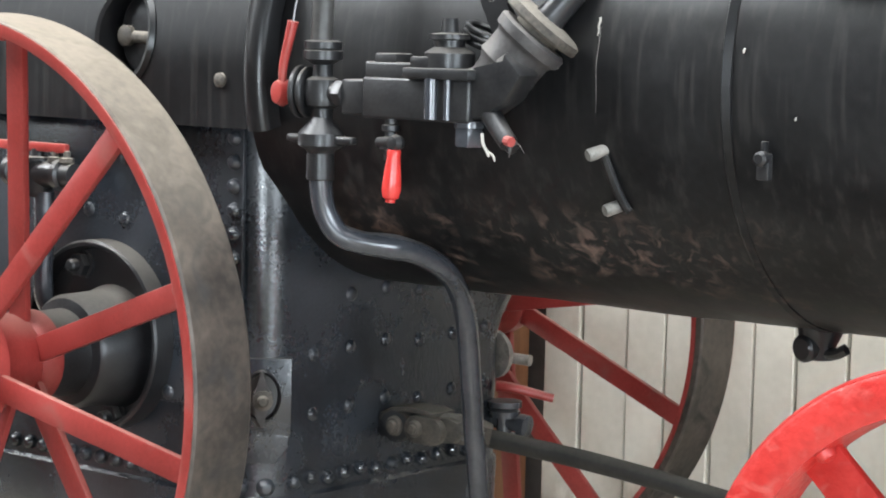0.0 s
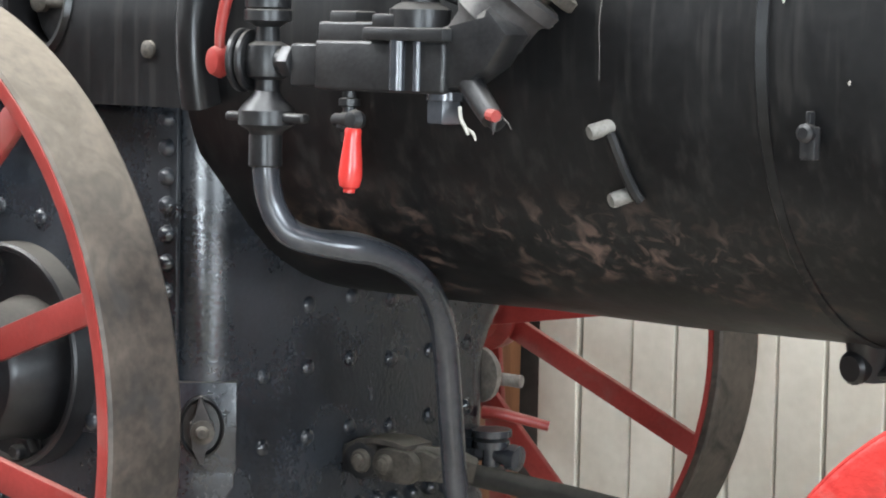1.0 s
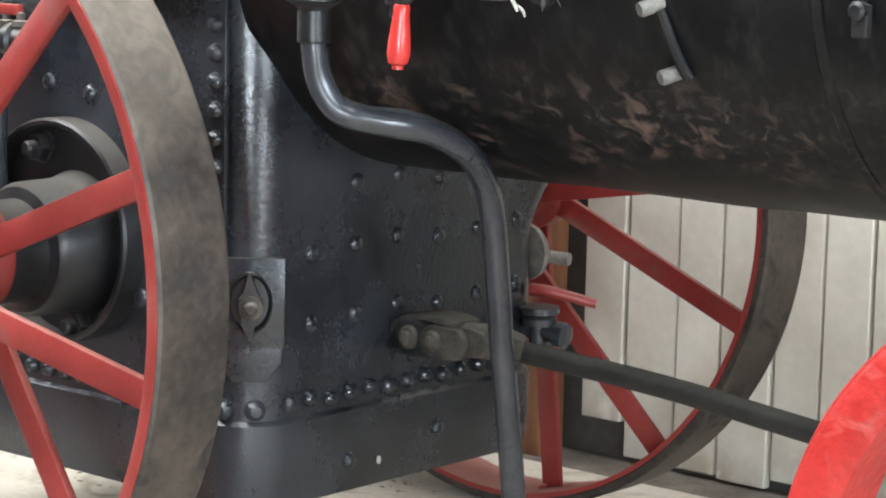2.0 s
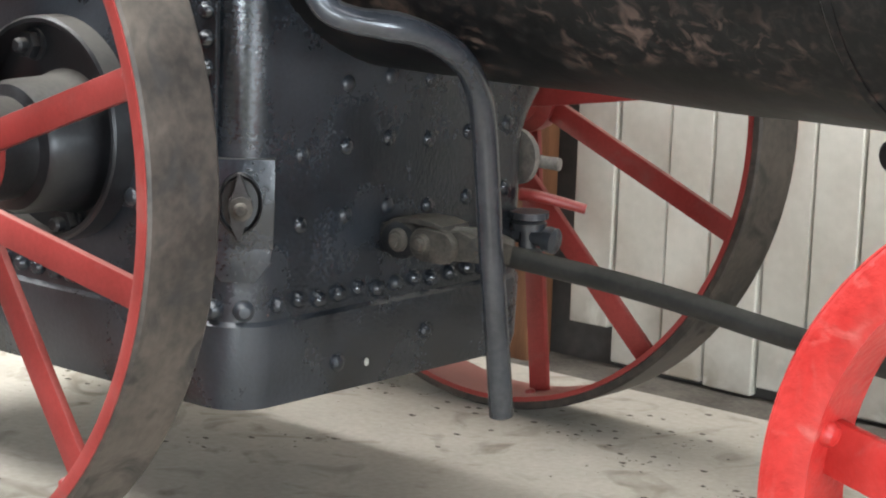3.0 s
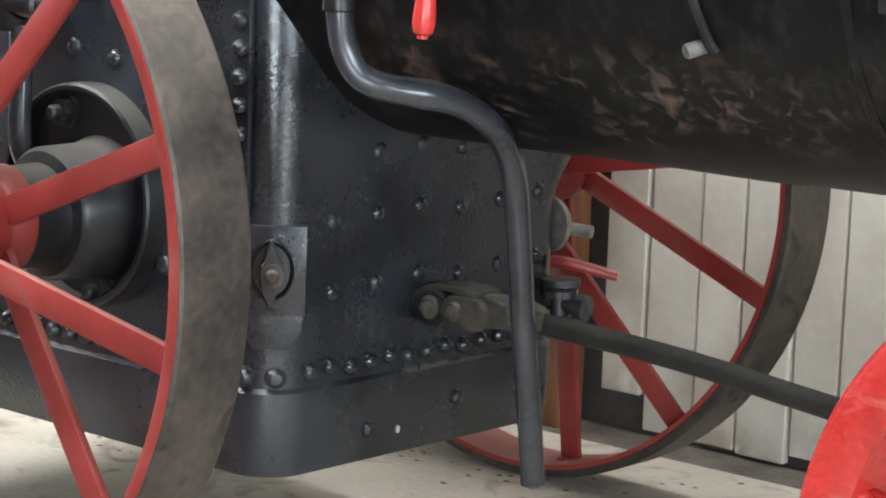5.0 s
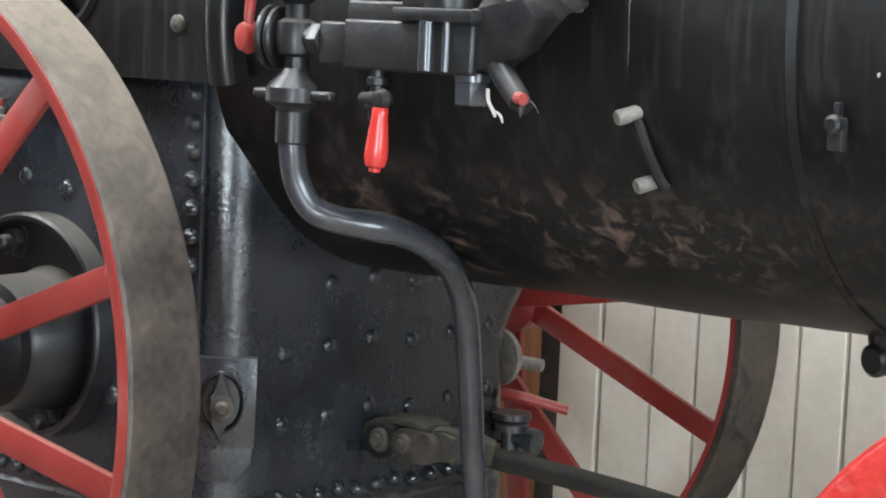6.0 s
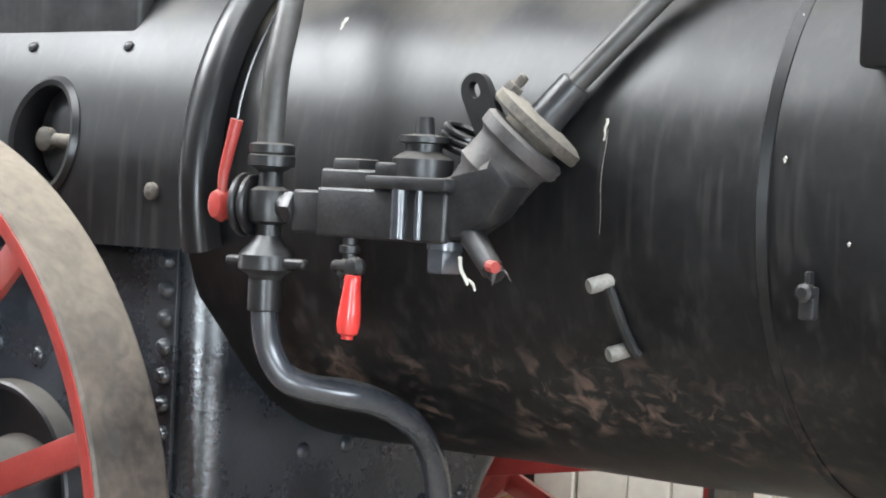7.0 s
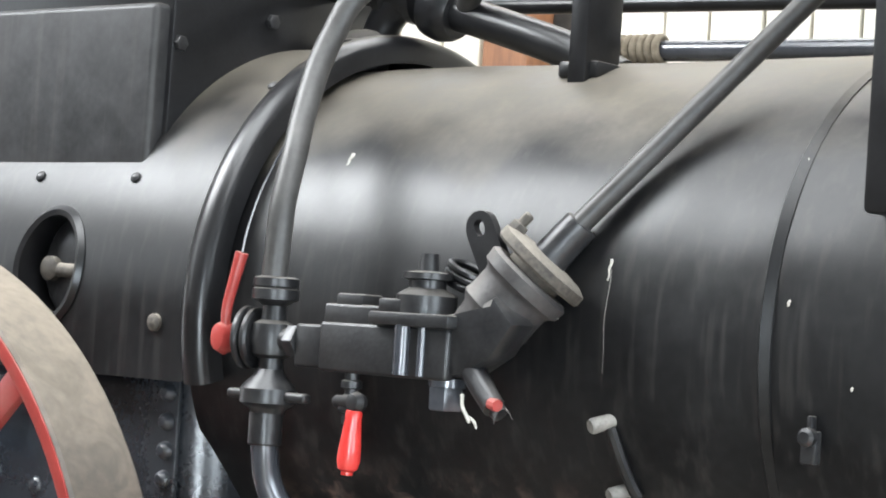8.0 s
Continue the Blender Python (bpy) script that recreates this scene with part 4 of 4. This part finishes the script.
tube(bm, [(VX - 0.001, -0.555, 1.35), (0.321, -0.553, 1.42), (0.320, -0.547, 1.48), (0.312, -0.52, 1.56), (0.298, -0.495, 1.61), (0.286, -0.455, 1.70), (0.290, -0.425, 1.765), (0.309, -0.395, 1.83), (0.34, -0.30, 1.90), (0.33, -0.12, 1.93), (0.22, -0.01, 1.87)], 0.0205, 18, 6)
on("steam_feed_pipe", bm, M_DULL, None, "dusty grey pipe rising over the boiler")
# wing union and the swan-necked pipe below
bm = bmesh.new()
lathe(bm, [(0.020, 0.040), (0.026, 0.030), (0.038, 0.018), (0.044, 0.010), (0.044, -0.012), (0.034, -0.018), (0.028, -0.022), (0.024, -0.03)], 24, Matrix.Translation((VX + 0.004, -0.555, 1.177)))
box(bm, 0.240, 0.409, -0.565, -0.545, 1.169, 1.184, 0.006, 3)
lathe(bm, [(0.0265, -0.028), (0.0265, -0.075), (0.024, -0.078)], 22, Matrix.Translation((VX + 0.003, -0.555, 1.177)))
on("wing_union", bm, M_IRON, None, "dusty grey wing nut union")
bm = bmesh.new()
tube(bm, [(0.322, -0.555, 1.14), (0.322, -0.552, 1.09), (0.325, -0.542, 1.040), (0.342, -0.524, 0.999), (0.370, -0.495, 0.982), (0.400, -0.449, 0.974), (0.420, -0.389, 0.960), (0.422, -0.310, 0.927), (0.408, -0.242, 0.880), (0.390, -0.190, 0.810), (0.377, -0.156, 0.700), (0.370, -0.134, 0.599), (0.365, -0.111, 0.496), (0.360, -0.088, 0.391), (0.355, -0.063, 0.264)],
     lambda u: 0.0218 + 0.0026 * math.exp(-((u - 0.37) / 0.035) ** 2), 20, 7, 0.05)
on("suction_pipe", bm, M_PIPE, None, "bent grey suction pipe with an open lower end")

# ---- small fittings on the barrel ----
for x, ang in ((0.893, -15.6), (0.905, -29.0)):
    p, d = on_barrel(x, ang)
    bm = bmesh.new()
    lathe(bm, [(0.0105, -0.02), (0.0112, 0.0), (0.0118, 0.028), (0.0100, 0.032), (0, 0.032)], 14, axis(p, (-0.42, -0.85, -0.28)))
    on("peg", bm, M_BOLT, None, "pale stub bolt on the barrel")
bm = bmesh.new()
tube(bm, [on_barrel(x, a_, RB + 0.006)[0] for x, a_ in ((0.898, -16.5), (0.905, -20), (0.912, -24), (0.920, -28), (0.926, -29.8))], 0.0085, 8, 4)
on("strap", bm, M_CLAD, None, "black strap between two stub bolts")
for x, a0, a1, r in ((0.885, 12, -7, 0.0007), (0.881, 14, 10, 0.0024), (1.185, 8, 7, 0.0025), (1.155, 35, 34, 0.004), (0.80, 3, 2.4, 0.002), (1.29, -6, -6.6, 0.002), (0.30, 36, 33, 0.004)):
    bm = bmesh.new()
    tube(bm, [on_barrel(x + 0.0012 * math.sin(q_ * 1.7), a0 + (a1 - a0) * q_ / 6, RB + 0.0003)[0] for q_ in range(7)], lambda u: r * (1 - 0.5 * u), 6, 2, 0.5)
    on("paint_fleck", bm, M_BOLT if r < 0.001 else M_RAG, None, "small pale fleck of paint")
bm = bmesh.new()
box(bm, 1.222, 1.246, -0.462, -0.446, 1.150, 1.195, 0.003)
lathe(bm, [(0.013, 0), (0.013, 0.012), (0.008, 0.016), (0, 0.016)], 12, axis((1.234, -0.458, 1.186), (0, -1, 0)))
box(bm, 1.230, 1.238, -0.462, -0.448, 1.19, 1.215, 0.002)
on("clip", bm, M_IRON, None, "small dusty clip on the barrel")
bm = bmesh.new()
lathe(bm, [(0.015, -0.004), (0.015, 0.006), (0.009, 0.01), (0, 0.011)], 14, axis((-0.002, -RW, 1.277), (0, -1, 0)))
on("cladding_screw", bm, M_RUST, wrapper, "dusty screw head")
for x, ang in ((0.045, 52), (-0.38, 26), (-0.13, 26)):
    d = Vector((0, -math.cos(radians(ang)), math.sin(radians(ang))))
    bm = bmesh.new()
    lathe(bm, [(0.010, -0.004), (0.010, 0.004), (0.006, 0.007), (0, 0.008)], 12, axis(Vector((x, 0, ZB)) + RW * d, d))
    on("cladding_screw", bm, M_IRON, wrapper)
bm = bmesh.new()
lathe(bm, [(0.045, 0.03), (0.040, 0.0), (0.030, -0.02), (0.028, -0.045), (0.0, -0.05)], 20, Matrix.Translation((1.125, -0.06, 0.845)))
lathe(bm, [(0.026, -0.03), (0.026, 0.022), (0.020, 0.028), (0, 0.028)], 16, axis((1.115, -0.075, 0.823), (-0.2, -1, -0.1)))
tube(bm, [(1.135, -0.07, 0.812), (1.165, -0.07, 0.815), (1.185, -0.07, 0.825)], 0.011, 10, 4)
on("belly_fitting", bm, M_BLACK, None, "black fitting under the barrel")
bm = bmesh.new()
lathe(bm, [(0.005, -0.002), (0.005, 0.001), (0, 0.0015)], 9, axis((TX + 0.008, -0.105, 0.315), (1, 0, 0)) @ Matrix.Diagonal((1, 1.5, 1, 1)))
on("paint_fleck", bm, M_RAG, ashpan, "small white fleck of paint")

# ---- boards of the back wall, one by one ----
rng = random.Random(5)
WIDTHS = (0.151, 0.130, 0.148, 0.131, 0.127)
board_meshes = []
for bw in WIDTHS:
    bm = bmesh.new()
    box(bm, 0.0048, bw - 0.0048, 0.0, 0.028, 0.0, 3.90, 0.004, 2)
    me = bpy.data.meshes.new("board")
    bm.to_mesh(me)
    bm.free()
    me.materials.append(M_BOARD)
    board_meshes.append(me)
x = -0.457 - 6 * sum(WIDTHS)
k = 0
# boards end at x = 1; unseen dark wall beyond darkens the throat plate's reflection
while x < 1.0:
    if -0.74 < x < -0.70:                            # dark gap beside the post
        x += WIDTHS[k % 5]
        k += 1
        continue
    ob = new("board", board_meshes[k % 5])
    ob.parent = wall_back
    ob.location = (x, WALL_Y + rng.uniform(-0.005, 0.005), (0.075 if x < -0.5 else -0.01) + rng.uniform(-0.012, 0.012))
    ob.rotation_euler = (0, 0, rng.uniform(-0.035, 0.035))
    x += WIDTHS[k % 5]
    k += 1

# ---- dirt on the floor ----
verts, faces = [], []
clumps = [(rng.uniform(-1.3, 0.5), rng.uniform(-0.1, 1.0)) for _ in range(16)]
for _ in range(520):
    x, y = rng.uniform(-2.2, 1.6), rng.uniform(-0.9, 1.09)
    if rng.random() < 0.55:
        c = rng.choice(clumps)
        x, y = rng.gauss(c[0], 0.05), rng.gauss(c[1], 0.035)
    elif rng.random() < 0.6:
        x, y = rng.gauss(-0.2, 0.35), rng.gauss(0.78, 0.16)
    if y > 1.09:
        continue
    s = rng.choice((0.002, 0.003, 0.003, 0.004, 0.006, 0.010))
    i = len(verts)
    n_ = 6
    z = 0.004 * noise.noise(Vector((x, y, 0)) * 1.3) - 0.002
    for kk in range(n_):
        a = 2 * math.pi * kk / n_
        r = s * rng.uniform(0.5, 1.3)
        verts.append((x + r * math.cos(a) * 1.4, y + r * math.sin(a), z - 0.001))
    verts.append((x, y, z + s * 0.22))
    faces += [(i + kk, i + (kk + 1) % n_, i + n_) for kk in range(n_)]
me = bpy.data.meshes.new("debris")
me.from_pydata(verts, [], faces)
me.materials.append(M_DIRT)
tagged(new("debris", me), "scattered crumbs of dark dirt on the concrete floor", "dirt", kind="stuff")
